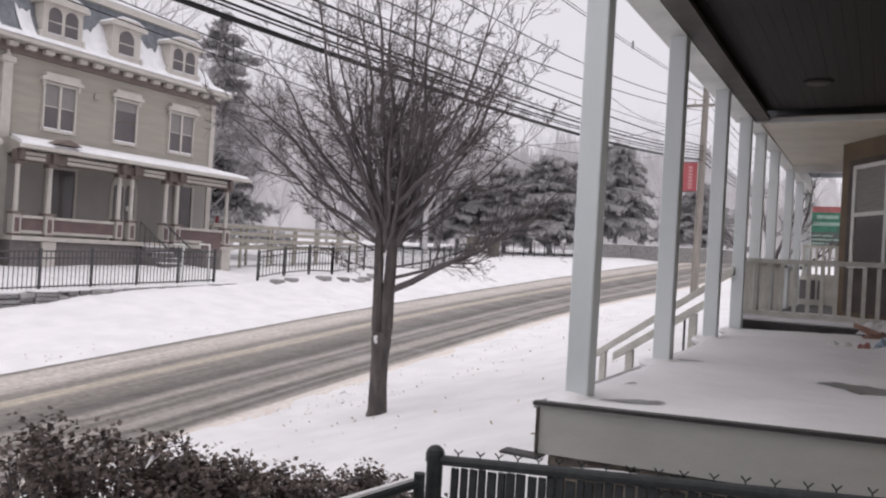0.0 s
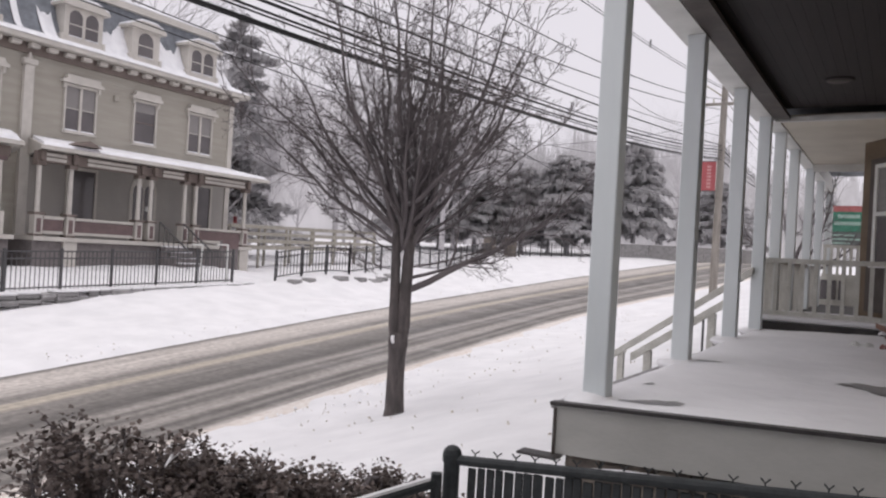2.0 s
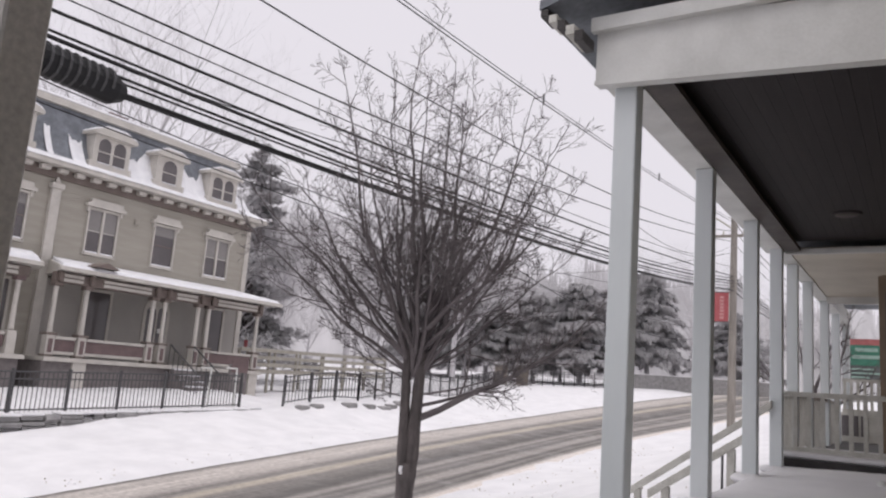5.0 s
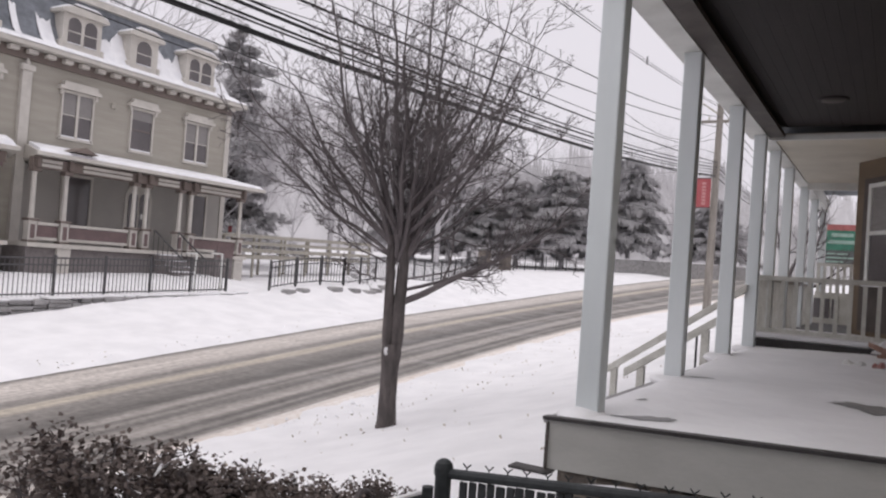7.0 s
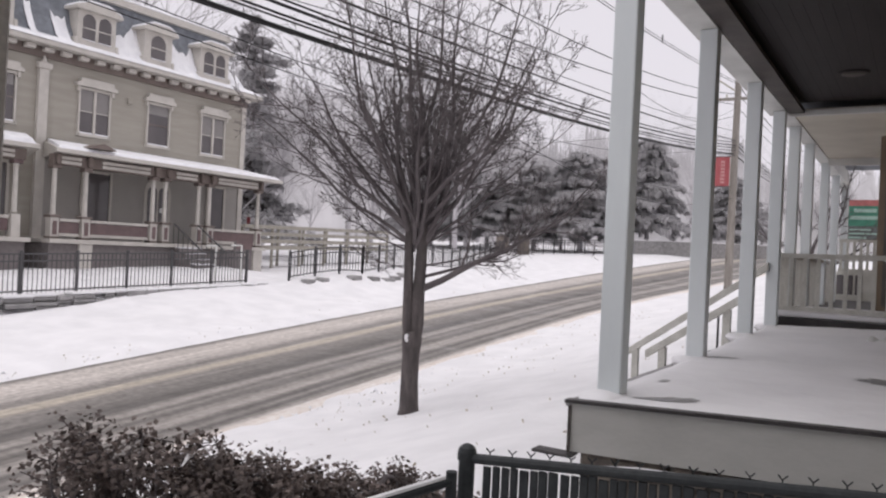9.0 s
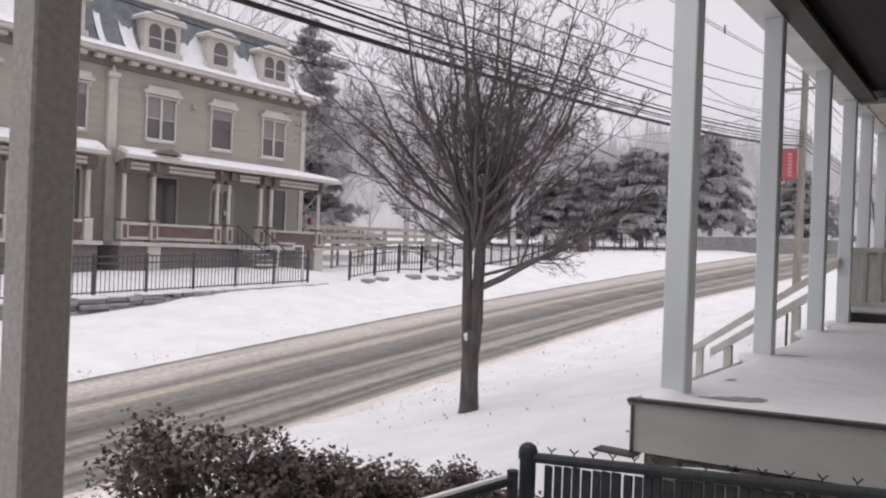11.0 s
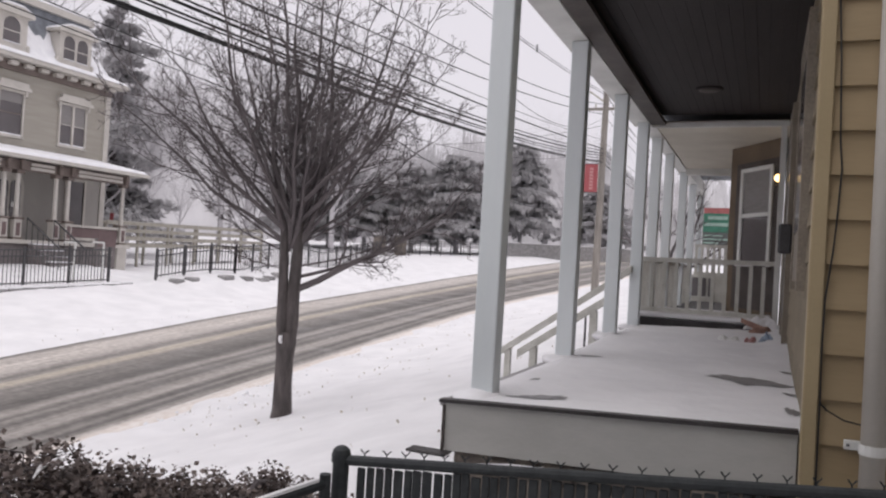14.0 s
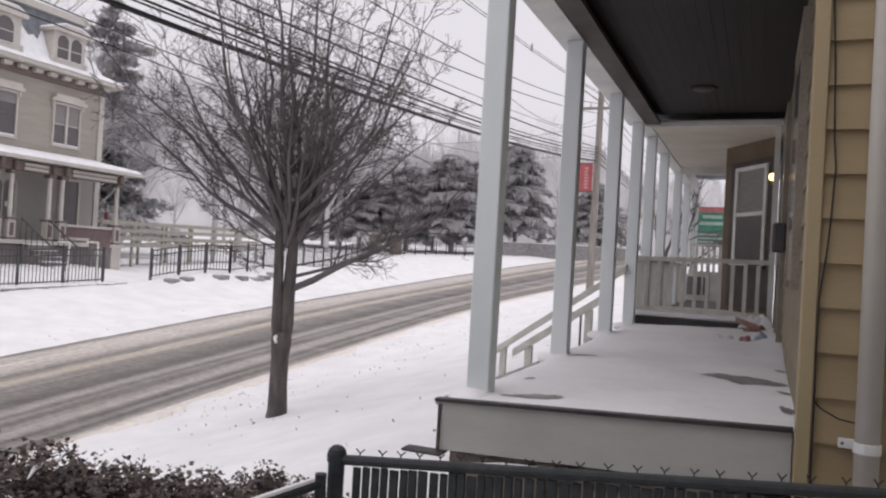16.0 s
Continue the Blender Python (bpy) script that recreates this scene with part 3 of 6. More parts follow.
def far_porch():
    p = thing("porch", "second white porch beyond, with turned rail and cream ceiling", "porch", (-0.7, 12, 1.2), kind="structure")
    part("deck", box(-1.40, 0.12, 9.45, 19.6, 1.5, 2.07), EDGE, p, "dark deck edge a step higher")
    part("step_edge", box(-1.40, -0.03, 9.37, 9.45, 1.90, 2.075), EDGE, p)
    part("snow", box(-1.38, 0.06, 9.385, 11.2, 2.077, 2.14, 0.02), SNOW, p, "snow on the higher deck")
    rail = part("railing", hexa(bmesh.new(), [(-1.38, 9.40, 2.733), (0.09, 9.40, 2.753), (0.09, 9.47, 2.753), (-1.38, 9.47, 2.733)], [(-1.38, 9.40, 2.787), (0.09, 9.40, 2.805), (0.09, 9.47, 2.805), (-1.38, 9.47, 2.787)]), RAILWHITE, p, "off-white railing with square balusters")
    part("bottom_rail", box(-1.36, 0.08, 9.41, 9.46, 2.15, 2.20), RAILWHITE, rail)
    for i in range(10):
        x = -1.235 + i * 0.1355
        part("baluster", box(x - 0.021, x + 0.021, 9.415, 9.455, 2.2, 2.74), RAILWHITE, rail)
    for y in (10.3, 11.75, 13.85, 15.65, 17.7):
        part("post", box(-1.44, -1.315, y - 0.06, y + 0.06, 2.06, 4.36, 0.005), WHITE, p)
    for y0, y1 in ((9.5, 10.22), (10.38, 11.68), (11.82, 13.78), (13.92, 15.58)):
        rr = part("side_railing", box(-1.41, -1.34, y0, y1, 2.74, 2.79), RAILWHITE, p)
        n = int((y1 - y0) / 0.14)
        for i in range(n):
            y = y0 + 0.07 + i * 0.14
            part("baluster", box(-1.39, -1.36, y - 0.018, y + 0.018, 2.08, 2.74), RAILWHITE, rr)
    part("beam", box(-1.47, -1.30, 9.37, 18.0, 4.36, 4.60), WHITE_TRIM, p)
    part("end_beam", box(-1.298, 0.12, 13.4, 13.52, 4.27, 4.60), WHITE_TRIM, p)
    part("roof", box(-1.6, 0.4, 9.41, 18.2, 4.75, 4.85), SLATE, p)
    tagged(part("ceiling", box(-1.298, 0.2, 9.37, 13.4, 4.375, 4.40), CREAM), "cream painted ceiling of the second porch", "ceiling", kind="structure")
    b = thing("brown_house", "brown walled house with an angled bay on the porch", "house", (0.3, 12, 1.5), kind="structure")
    bm = prism(bmesh.new(), [(-0.50, 11.35), (0.14, 10.35), (0.14, 15.0), (-0.50, 15.0)], "z", 1.6, 4.372)
    part("bay_wall", bm, BROWN_WALL, b)
    # a frame of the bay's own: along its slanting face and out of it
    o, e = Vector((-0.50, 11.35, 0)), Vector((0.14, 10.35, 0)) - Vector((-0.50, 11.35, 0))
    e.normalize()
    out = Vector((e.y, -e.x, 0))

    def slab(s0, s1, d0, d1, z0, z1):
        low = [o + e * s + out * d + Vector((0, 0, z0)) for s, d in ((s0, d0), (s1, d0), (s1, d1), (s0, d1))]
        return hexa(bmesh.new(), low, [q + Vector((0, 0, z1 - z0)) for q in low])
    w = part("window_frame", slab(0.20, 1.16, 0.004, 0.03, 2.20, 4.13), BROWN_TRIM, b)
    part("window_casing", slab(0.335, 0.40, 0.032, 0.055, 2.76, 4.05), WHITE_TRIM, w)
    part("window_casing", slab(1.00, 1.06, 0.032, 0.055, 2.76, 4.05), WHITE_TRIM, w)
    part("window_casing", slab(0.40, 1.00, 0.032, 0.055, 4.00, 4.05), WHITE_TRIM, w)
    part("sash_bar", slab(0.40, 1.00, 0.032, 0.055, 3.40, 3.45), WHITE_TRIM, w)
    part("sill", slab(0.30, 1.10, 0.032, 0.08, 2.72, 2.758), BROWN_TRIM, w)
    part("sill_snow", slab(0.32, 0.7, 0.035, 0.075, 2.759, 2.80), SNOW, w)
    part("pane", slab(0.40, 1.00, 0.031, 0.036, 2.76, 3.40), DARKGLASS, w)
    part("pane", slab(0.40, 1.00, 0.031, 0.036, 3.45, 4.00), BLIND, w, "upper pane with a pale blind behind")
    wl2 = thing("porch_lamp", "small lit amber porch lamp on the wall", "wall lamp", (0.07, 9.9, 3.8))
    bm = bmesh.new()
    bmesh.ops.create_icosphere(bm, subdivisions=2, radius=0.045, matrix=Matrix.Translation((0.085, 9.75, 3.79)))
    part("bulb", bm, BULB, wl2, "glowing amber bulb")
    part("bracket", box(0.05, 0.13, 9.77, 9.83, 3.70, 3.74), IRON, wl2)
    # things beyond: a signboard and a further balustrade
    s = thing("shop_sign", "green and dark signboard with a red top band", "sign", (-1.3, 22, 2.0))
    for x in (-1.62, -0.85):
        part("leg", box(x - 0.04, x + 0.04, 22.02, 22.1, 1.2, 4.40), WHITE_TRIM, s)
    part("board", box(-1.615, -0.8, 21.98, 22.02, 3.42, 4.45), DARKSIGN, s, "dark grey board")
    part("green_panel", box(-1.615, -0.8, 21.965, 21.979, 3.79, 4.296), GREENSIGN, s, "green panel")
    part("red_band", box(-1.615, -0.8, 21.965, 21.979, 4.30, 4.45), SIGNRED, s, "red band")
    for i, (a, b2, zz, m2) in enumerate(((-1.5, -1.0, 4.18, SIGNTEXT), (-1.58, -0.95, 4.0, SIGNTEXT), (-1.6, -1.1, 3.70, SIGNTEXT), (-1.6, -0.95, 3.6, SIGNTEXT), (-1.6, -1.2, 3.5, SIGNTEXT))):
        part("line_of_writing", box(a, b2, 21.952, 21.964, zz - (0.045 if i < 2 else 0.02), zz + (0.045 if i < 2 else 0.02)), m2, s)
    f = thing("balustrade", "white balustrade of a further porch", "railing", (-1, 17, 2.4))
    part("top_rail", box(-1.40, -0.5, 17, 17.06, 3.20, 3.26), RAILWHITE, f)
    part("bottom_rail", box(-1.40, -0.5, 17, 17.06, 2.62, 2.68), RAILWHITE, f)
    for i in range(8):
        part("baluster", box(-1.38 + i * 0.115, -1.33 + i * 0.115, 17.01, 17.05, 2.68, 3.2), RAILWHITE, f)
    w3 = thing("low_wall", "white boarded porch front with small dark openings", "wall", (-1.2, 16.9, 1.8))
    part("panel", box(-2.0, -0.5, 16.9, 16.95, 1.6, 2.62), RAILWHITE, w3)
    for i in range(4):
        part("opening", box(-1.56 + i * 0.16, -1.44 + i * 0.16, 16.885, 16.899, 2.18, 2.56), DARKGLASS, w3)
    bag = thing("parcel_bag", "torn plastic parcel with red and blue print in the snow", "bag", (-0.2, 7.7, 1.98))
    crumple(bag, -0.42, -0.14, 7.62, 7.98, 1.985, 0.05, WHITE_TRIM, 1, "crumpled white plastic")
    crumple(bag, -0.17, -0.03, 7.5, 7.8, 1.985, 0.07, PLASTIC_RED, 2, "red printed plastic")
    crumple(bag, -0.05, 0.12, 7.6, 7.95, 1.99, 0.08, PLASTIC_BLUE, 3, "blue printed plastic")
    card = thing("cardboard_box", "collapsed brown cardboard box half under snow", "box", (0.0, 9.0, 2.0))
    crumple(card, -0.16, 0.14, 8.75, 9.05, 2.03, 0.05, CARD, 4, "wet reddish cardboard flap")
    crumple(card, -0.2, 0.2, 9.05, 9.32, 2.08, 0.1, SNOW, 5, "snow on the box")
    part("flap", hexa(bmesh.new(), [(-0.22, 9.0, 2.12), (0.03, 8.86, 2.02), (0.03, 8.87, 2.02), (-0.22, 9.01, 2.12)], [(-0.22, 9.03, 2.17), (0.04, 8.9, 2.09), (0.04, 8.91, 2.09), (-0.22, 9.04, 2.17)]), CARD, card)


next_porch()
deck_snow()
next_house()
stair_rails()
far_porch()


# ---- the mansard house over the road ----
def outward_window(parent, x, y0, y1, z0, z1, double, hood=True, arch=False, blind=0.45):
    """A sash window in a face that looks towards +x."""
    w = part("window", box(x - 0.05, x + 0.02, y0, y1, z0, z1), DARKGLASS, parent)
    bm = bmesh.new()
    for a, b, c, d in ((y0 - 0.065, y0, z0 - 0.06, z1 + 0.06), (y1, y1 + 0.065, z0 - 0.06, z1 + 0.06), (y0, y1, z1 - 0.03, z1 + 0.06), (y0 - 0.1, y1 + 0.1, z0 - 0.1, z0)):
        box(x, x + 0.09, a, b, c, d, bm=bm)
    part("frame", bm, HOUSE_TRIM, w)
    ranges = [(y0, (y0 + y1) / 2 - 0.05), ((y0 + y1) / 2 + 0.05, y1)] if double else [(y0, y1)]
    if double:
        part("mullion", box(x + 0.002, x + 0.08, (y0 + y1) / 2 - 0.05, (y0 + y1) / 2 + 0.05, z0, z1 - 0.031), HOUSE_TRIM, w)
    for a, b in ranges:
        zm = (z0 + z1) / 2
        part("sash_bar", box(x + 0.021, x + 0.045, a, b, zm - 0.018, zm + 0.018), BROWN_CORNICE if not double else HOUSE_TRIM, w)
        part("blind", box(x + 0.0205, x + 0.03, a + 0.02, b - 0.02, z1 - (z1 - z0) * blind, z1 - 0.04), BLIND, w, "pale half-drawn blind")
        part("sash_snow", box(x + 0.021, x + 0.07, a, b, z0 + 0.001, z0 + 0.05), ROOF_SNOW, w)
    if hood:
        ym = (y0 + y1) / 2
        hw = (y1 - y0) / 2 + 0.24
        bm = prism(bmesh.new(), [(ym - hw, z1 + 0.08), (ym + hw, z1 + 0.08), (ym + hw, z1 + 0.19), (ym + hw * 0.82, z1 + 0.24), (ym + hw * 0.8, z1 + 0.38), (ym - hw * 0.8, z1 + 0.38), (ym - hw * 0.82, z1 + 0.24), (ym - hw, z1 + 0.19)], "x", x, x + 0.22)
        part("hood", bm, HOUSE_TRIM, w, "moulded cream hood")
        for s in (-1, 1):
            part("bracket", box(x + 0.001, x + 0.14, ym + s * (hw - 0.14) - 0.05, ym + s * (hw - 0.14) + 0.05, z1 - 0.12, z1 + 0.079), HOUSE_TRIM, w)
    return w


def arch_outline(y0, y1, z0, z1, n=10):
    r = (y1 - y0) / 2
    ym = (y0 + y1) / 2
    return [(y0, z0), (y1, z0)] + [(ym + r * math.cos(math.pi * k / n), z1 - r + r * math.sin(math.pi * k / n)) for k in range(n + 1)]


def mansard_house():
    X = -27.0
    Y0, Y1 = 5.0, 25.45
    h = thing("mansard_house", "sage green Victorian house with a snowy mansard roof", "house", (-32, 16, 1.3))
    part("wall", box(-38, X, Y0, Y1, 1.0, 9.3), SAGE, h)
    # clapboard courses of the upper storey
    z = 5.95
    while z < 8.85:
        bm = hexa(bmesh.new(), [(X, 15.9, z), (X, Y1 - 0.22, z), (X + 0.012, Y1 - 0.22, z), (X + 0.012, 15.9, z)], [(X, 15.9, z + 0.133), (X, Y1 - 0.22, z + 0.133), (X + 0.006, Y1 - 0.22, z + 0.133), (X + 0.006, 15.9, z + 0.133)])
        part("clapboard", bm, SAGE, h)
        z += 0.135
    part("corner_board", box(X - 0.02, X + 0.07, Y1 - 0.22, Y1 + 0.04, 1.3, 8.95), HOUSE_TRIM, h)
    pil = part("pilaster", box(X + 0.001, X + 0.16, 15.55, 15.9, 1.3, 8.5), HOUSE_TRIM, h, "cream pilaster with a capital")
    part("capital", box(X + 0.002, X + 0.24, 15.47, 15.98, 8.5, 8.72, 0.03), HOUSE_TRIM, pil)
    part("finial", tube(bmesh.new(), [(X + 0.12, 15.72, 8.72), (X + 0.12, 15.72, 8.95)], [0.12, 0.03], 8), HOUSE_TRIM, pil)
    part("pilaster_base", box(X + 0.002, X + 0.22, 15.5, 15.95, 1.2, 2.5), HOUSE_TRIM, pil)
    # cornice: frieze, brackets, eave, snow on it
    part("frieze", box(X + 0.001, X + 0.10, Y0, Y1 + 0.05, 8.9, 9.28), BROWN_CORNICE, h)
    y = 5.4
    while y < 25.4:
        part("modillion", box(X + 0.101, X + 0.36, y, y + 0.36, 9.09, 9.26, 0.03), HOUSE_TRIM, h)
        y += 0.68
    part("eave", box(X - 0.2, X + 0.6, Y0 - 0.4, Y1 + 0.55, 9.28, 9.46, 0.03), HOUSE_TRIM, h)
    part("gutter_snow", hexa(bmesh.new(), [(X - 0.3, Y0 - 0.4, 9.465), (X + 0.62, Y0 - 0.4, 9.465), (X + 0.62, Y1 + 0.57, 9.465), (X - 0.3, Y1 + 0.57, 9.465)],
                             [(X - 0.3, Y0, 9.9), (X + 0.5, Y0, 9.56), (X + 0.5, Y1 + 0.35, 9.56), (X - 0.3, Y1 + 0.05, 9.9)]), ROOF_SNOW, h, "snow lying in the gutter and on the lower slope")
    # mansard slope, curved, with slates showing above the snow
    prof = [(X + 0.25, 9.5), (X - 0.15, 9.9), (X - 0.45, 10.5), (X - 0.65, 11.2), (X - 0.75, 11.85)]
    bm = bmesh.new()
    a = [bm.verts.new((x, Y0, z)) for x, z in prof] + [bm.verts.new((-38, Y0, 11.85)), bm.verts.new((-38, Y0, 9.5))]
    b = [bm.verts.new((x, Y1 + (x - X) * 0.9, z)) for x, z in prof] + [bm.verts.new((-38, Y1 - 0.7, 11.85)), bm.verts.new((-38, Y1 + 0.2, 9.5))]
    for i in range(len(a)):
        j = (i + 1) % len(a)
        bm.faces.new((a[i], a[j], b[j], b[i]))
    bm.faces.new(a[::-1]), bm.faces.new(b)
    part("roof", bm, SLATE, h, "slate mansard slope")
    rnd = random.Random(12)
    for ya, yb in ((5.2, 12.6), (15.2, 15.45), (16.2, 16.75), (18.7, 19.9), (21.3, 22.7), (24.3, 25.3)):
        n = max(4, int((yb - ya) / 0.12))
        vs, fs = [], []
        for i in range(n + 1):
            y = ya + (yb - ya) * i / n
            top = 10.85 + 0.45 * noise.noise((y * 1.9, 3.3, 0)) + rnd.uniform(-0.12, 0.12)
            for q in range(5):
                z = 9.55 + (top - 9.55) * q / 4
                x = np.interp(z, [p[1] for p in prof], [p[0] for p in prof])
                vs.append((x + 0.03 + 0.05 * (1 - q / 4), min(y, Y1 + (x - X) * 0.9), z + 0.02))
        for i in range(n):
            for q in range(4):
                k = i * 5 + q
                fs.append((k, k + 5, k + 6, k + 1))
        part("roof_snow", (vs, fs), ROOF_SNOW, h, "patchy snow clinging to the slates")
    part("roof_cornice", box(-38, X - 0.55, Y0, Y1 - 0.55, 11.85, 12.1), HOUSE_TRIM, h)
    part("flat_roof_snow", box(-37.9, X - 0.57, Y0 + 0.05, Y1 - 0.6, 12.1, 12.22, 0.04), ROOF_SNOW, h)
    for y0, y1, dbl in ((13.2, 14.5, True), (17.1, 18.45, True), (20.0, 21.1, False), (22.85, 24.2, True)):
        d = part("dormer", box(X - 0.9, X + 0.02, y0 - 0.12, y1 + 0.12, 9.72, 11.1), HOUSE_TRIM, h, "cream arched dormer")
        rs = [(y0 + 0.08, (y0 + y1) / 2 - 0.07), ((y0 + y1) / 2 + 0.07, y1 - 0.08)] if dbl else [(y0 + 0.2, y1 - 0.2)]
        for a0, a1 in rs:
            part("pane", prism(bmesh.new(), arch_outline(a0, a1, 9.95, 10.95), "x", X + 0.021, X + 0.03), DARKGLASS, d)
            part("sash_bar", box(X + 0.031, X + 0.05, a0, a1, 10.38, 10.42), HOUSE_TRIM, d)
            part("sill_snow", box(X + 0.031, X + 0.06, a0, a1, 9.95, 9.98), ROOF_SNOW, d)
        ym, hw = (y0 + y1) / 2, (y1 - y0) / 2 + 0.3
        part("hood", prism(bmesh.new(), [(ym - hw, 11.05), (ym + hw, 11.05), (ym + hw, 11.16), (ym + hw * 0.45, 11.36), (ym - hw * 0.45, 11.36), (ym - hw, 11.16)], "x", X - 0.9, X + 0.2), HOUSE_TRIM, d)
        part("hood_snow", prism(bmesh.new(), [(ym - hw, 11.165), (ym - hw * 0.45, 11.365), (ym + hw * 0.45, 11.365), (ym + hw, 11.165), (ym + hw * 0.9, 11.27), (ym + hw * 0.42, 11.45), (ym - hw * 0.42, 11.45), (ym - hw * 0.9, 11.27)], "x", X - 0.88, X + 0.17), ROOF_SNOW, d)
        for s in (-1, 1):
            part("scroll", box(X - 0.25, X + 0.08, ym + s * (hw - 0.12) - 0.07, ym + s * (hw - 0.12) + 0.07, 9.6, 10.0, 0.04), HOUSE_TRIM, d)
    for y0, y1, dbl in ((13.6, 14.75, False), (10.4, 11.6, True), (17.2, 18.42, True), (20.2, 21.2, False), (22.95, 24.2, True)):
        outward_window(h, X, y0, y1, 6.45, 8.12, dbl, blind=0.5 if dbl else 0.25)
    part("lamp_box", box(X + 0.025, X + 0.1, 19.2, 19.4, 7.9, 8.15, 0.03), SAGE, h)
    # ground floor under the porch roof
    part("shaded_wall", box(X + 0.001, X + 0.02, 15.95, Y1 - 0.23, 2.4, 5.3), SAGE_DARK, h)
    for y0, y1 in ((13.3, 14.6), (17.5, 18.6), (23.5, 24.35)):
        w = part("tall_window", box(X + 0.021, X + 0.05, y0, y1, 2.75, 5.0), DARKGLASS, h)
        bm = bmesh.new()
        for a, b2, c, d2 in ((y0 - 0.1, y0, 2.7, 5.1), (y1, y1 + 0.1, 2.7, 5.1), (y0, y1, 5.0, 5.1)):
            box(X + 0.021, X + 0.1, a, b2, c, d2, bm=bm)
        part("frame", bm, HOUSE_TRIM, w)
    dr = part("door", prism(bmesh.new(), arch_outline(20.2, 21.5, 2.45, 5.15), "x", X + 0.021, X + 0.06), HOUSE_TRIM, h, "arched double door")
    for a, b2 in ((20.36, 20.8), (20.9, 21.34)):
        part("door_leaf", prism(bmesh.new(), arch_outline(a, b2, 2.5, 4.75), "x", X + 0.061, X + 0.08), DARKGLASS, dr)
    part("notice", box(X + 0.081, X + 0.09, 20.95, 21.15, 3.7, 3.9), WHITE_TRIM, dr)
    # porch
    P = -24.8
    part("porch_deck", box(X + 0.05, P + 0.25, 14.85, 24.75, 2.32, 2.46), HOUSE_TRIM, h, "grey-white porch floor edge")
    # solid box: the shade of the space below is put into its dark tone
    part("porch_skirt", box(X + 0.1, P + 0.1, 14.9, 24.6, 1.1, 2.31), DARKVOID, h, "dark solid box for the shaded lattice space under the porch")
    for y in (16.2, 24.35):
        part("pier", box(P - 0.1, P + 0.2, y - 0.25, y + 0.25, 1.1, 2.315), HOUSE_TRIM, h)
    bm = hexa(bmesh.new(), [(X, 15.9, 5.34), (P + 0.55, 14.75, 5.34), (P + 0.55, 25.3, 5.34), (X, 25.3, 5.34)],
              [(X, 15.9, 5.95), (P + 0.55, 14.75, 5.46), (P + 0.55, 25.3, 5.46), (X, 25.3, 5.95)])
    part("porch_roof", bm, HOUSE_TRIM, h)
    bm = hexa(bmesh.new(), [(X + 0.1, 16.0, 5.935), (P + 0.5, 14.85, 5.475), (P + 0.5, 25.2, 5.475), (X + 0.1, 24.9, 5.935)],
              [(X + 0.1, 16.0, 6.05), (P + 0.42, 14.9, 5.58), (P + 0.42, 25.1, 5.58), (X + 0.1, 24.8, 6.05)])
    part("porch_roof_snow", bm, ROOF_SNOW, h, "thick snow on the porch roof")
    part("porch_gable", prism(bmesh.new(), [(15.95, 5.62), (16.95, 5.62), (16.45, 5.82)], "x", P - 0.2, P + 0.6), BROWN_CORNICE, h)
    part("porch_beam", box(P - 0.12, P + 0.12, 14.9, 24.6, 4.95, 5.3), BROWN_CORNICE, h)
    part("porch_ceiling", box(X + 0.03, P - 0.13, 16.0, 24.6, 5.25, 5.3), SAGE_DARK, h)
    for a, b2 in ((15.0, 15.9), (16.7, 18.7), (19.9, 20.9), (22.0, 24.2)):
        for zz in (5.0, 5.15):
            part("beam_panel", box(P + 0.121, P + 0.17, a, b2, zz, zz + 0.1), HOUSE_TRIM, h)
    for y in (15.05, 16.2, 18.97, 19.52, 21.13, 21.69, 24.4):
        c = part("column", tube(bmesh.new(), [(P, y, 3.25), (P, y, 3.4), (P, y, 4.7), (P, y, 4.85)], [0.1, 0.085, 0.075, 0.095], 10), HOUSE_TRIM, h, "cream turned column")
        part("capital", box(P - 0.16, P + 0.16, y - 0.16, y + 0.16, 4.82, 4.95, 0.02), BROWN_CORNICE, c, "brown capital")
        part("pedestal", box(P - 0.15, P + 0.15, y - 0.145, y + 0.145, 2.462, 3.2), HOUSE_TRIM, c)
        part("pedestal_panel", box(P + 0.151, P + 0.17, y - 0.075, y + 0.075, 2.6, 3.06), MAROON, c)
        part("pedestal_cap", box(P - 0.2, P + 0.2, y - 0.2, y + 0.2, 3.18, 3.26, 0.015), BROWN_CORNICE, c)
        part("pedestal_foot", box(P - 0.17, P + 0.17, y - 0.17, y + 0.17, 2.47, 2.54, 0.01), BROWN_CORNICE, c)
        part("arm", box(P + 0.125, P + 0.28, y - 0.08, y + 0.08, 4.96, 5.33, 0.03), BROWN_CORNICE, c)
    for a, b2 in ((15.25, 16.0), (16.4, 18.78), (21.9, 24.2)):
        r = part("railing", box(P - 0.04, P + 0.04, a, b2, 2.66, 3.04), MAROON, h, "maroon panelled railing")
        part("hand_rail", box(P - 0.09, P + 0.09, a, b2, 3.06, 3.15), HOUSE_TRIM, r)
        part("foot_rail", box(P - 0.08, P + 0.08, a, b2, 2.56, 2.65), HOUSE_TRIM, r)
    r = part("railing", box(X + 0.2, P - 0.2, 24.36, 24.44, 2.66, 3.04), MAROON, h)
    part("hand_rail", box(X + 0.2, P - 0.2, 24.33, 24.47, 3.06, 3.15), HOUSE_TRIM, r)
    for i in range(5):
        zt = 2.3 - 0.2 * i
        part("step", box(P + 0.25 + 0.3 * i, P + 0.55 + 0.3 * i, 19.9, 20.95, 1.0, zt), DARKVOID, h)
        part("step_snow", box(P + 0.26 + 0.3 * i, P + 0.54 + 0.3 * i, 19.92, 20.93, zt + 0.004, zt + 0.05), ROOF_SNOW, h)
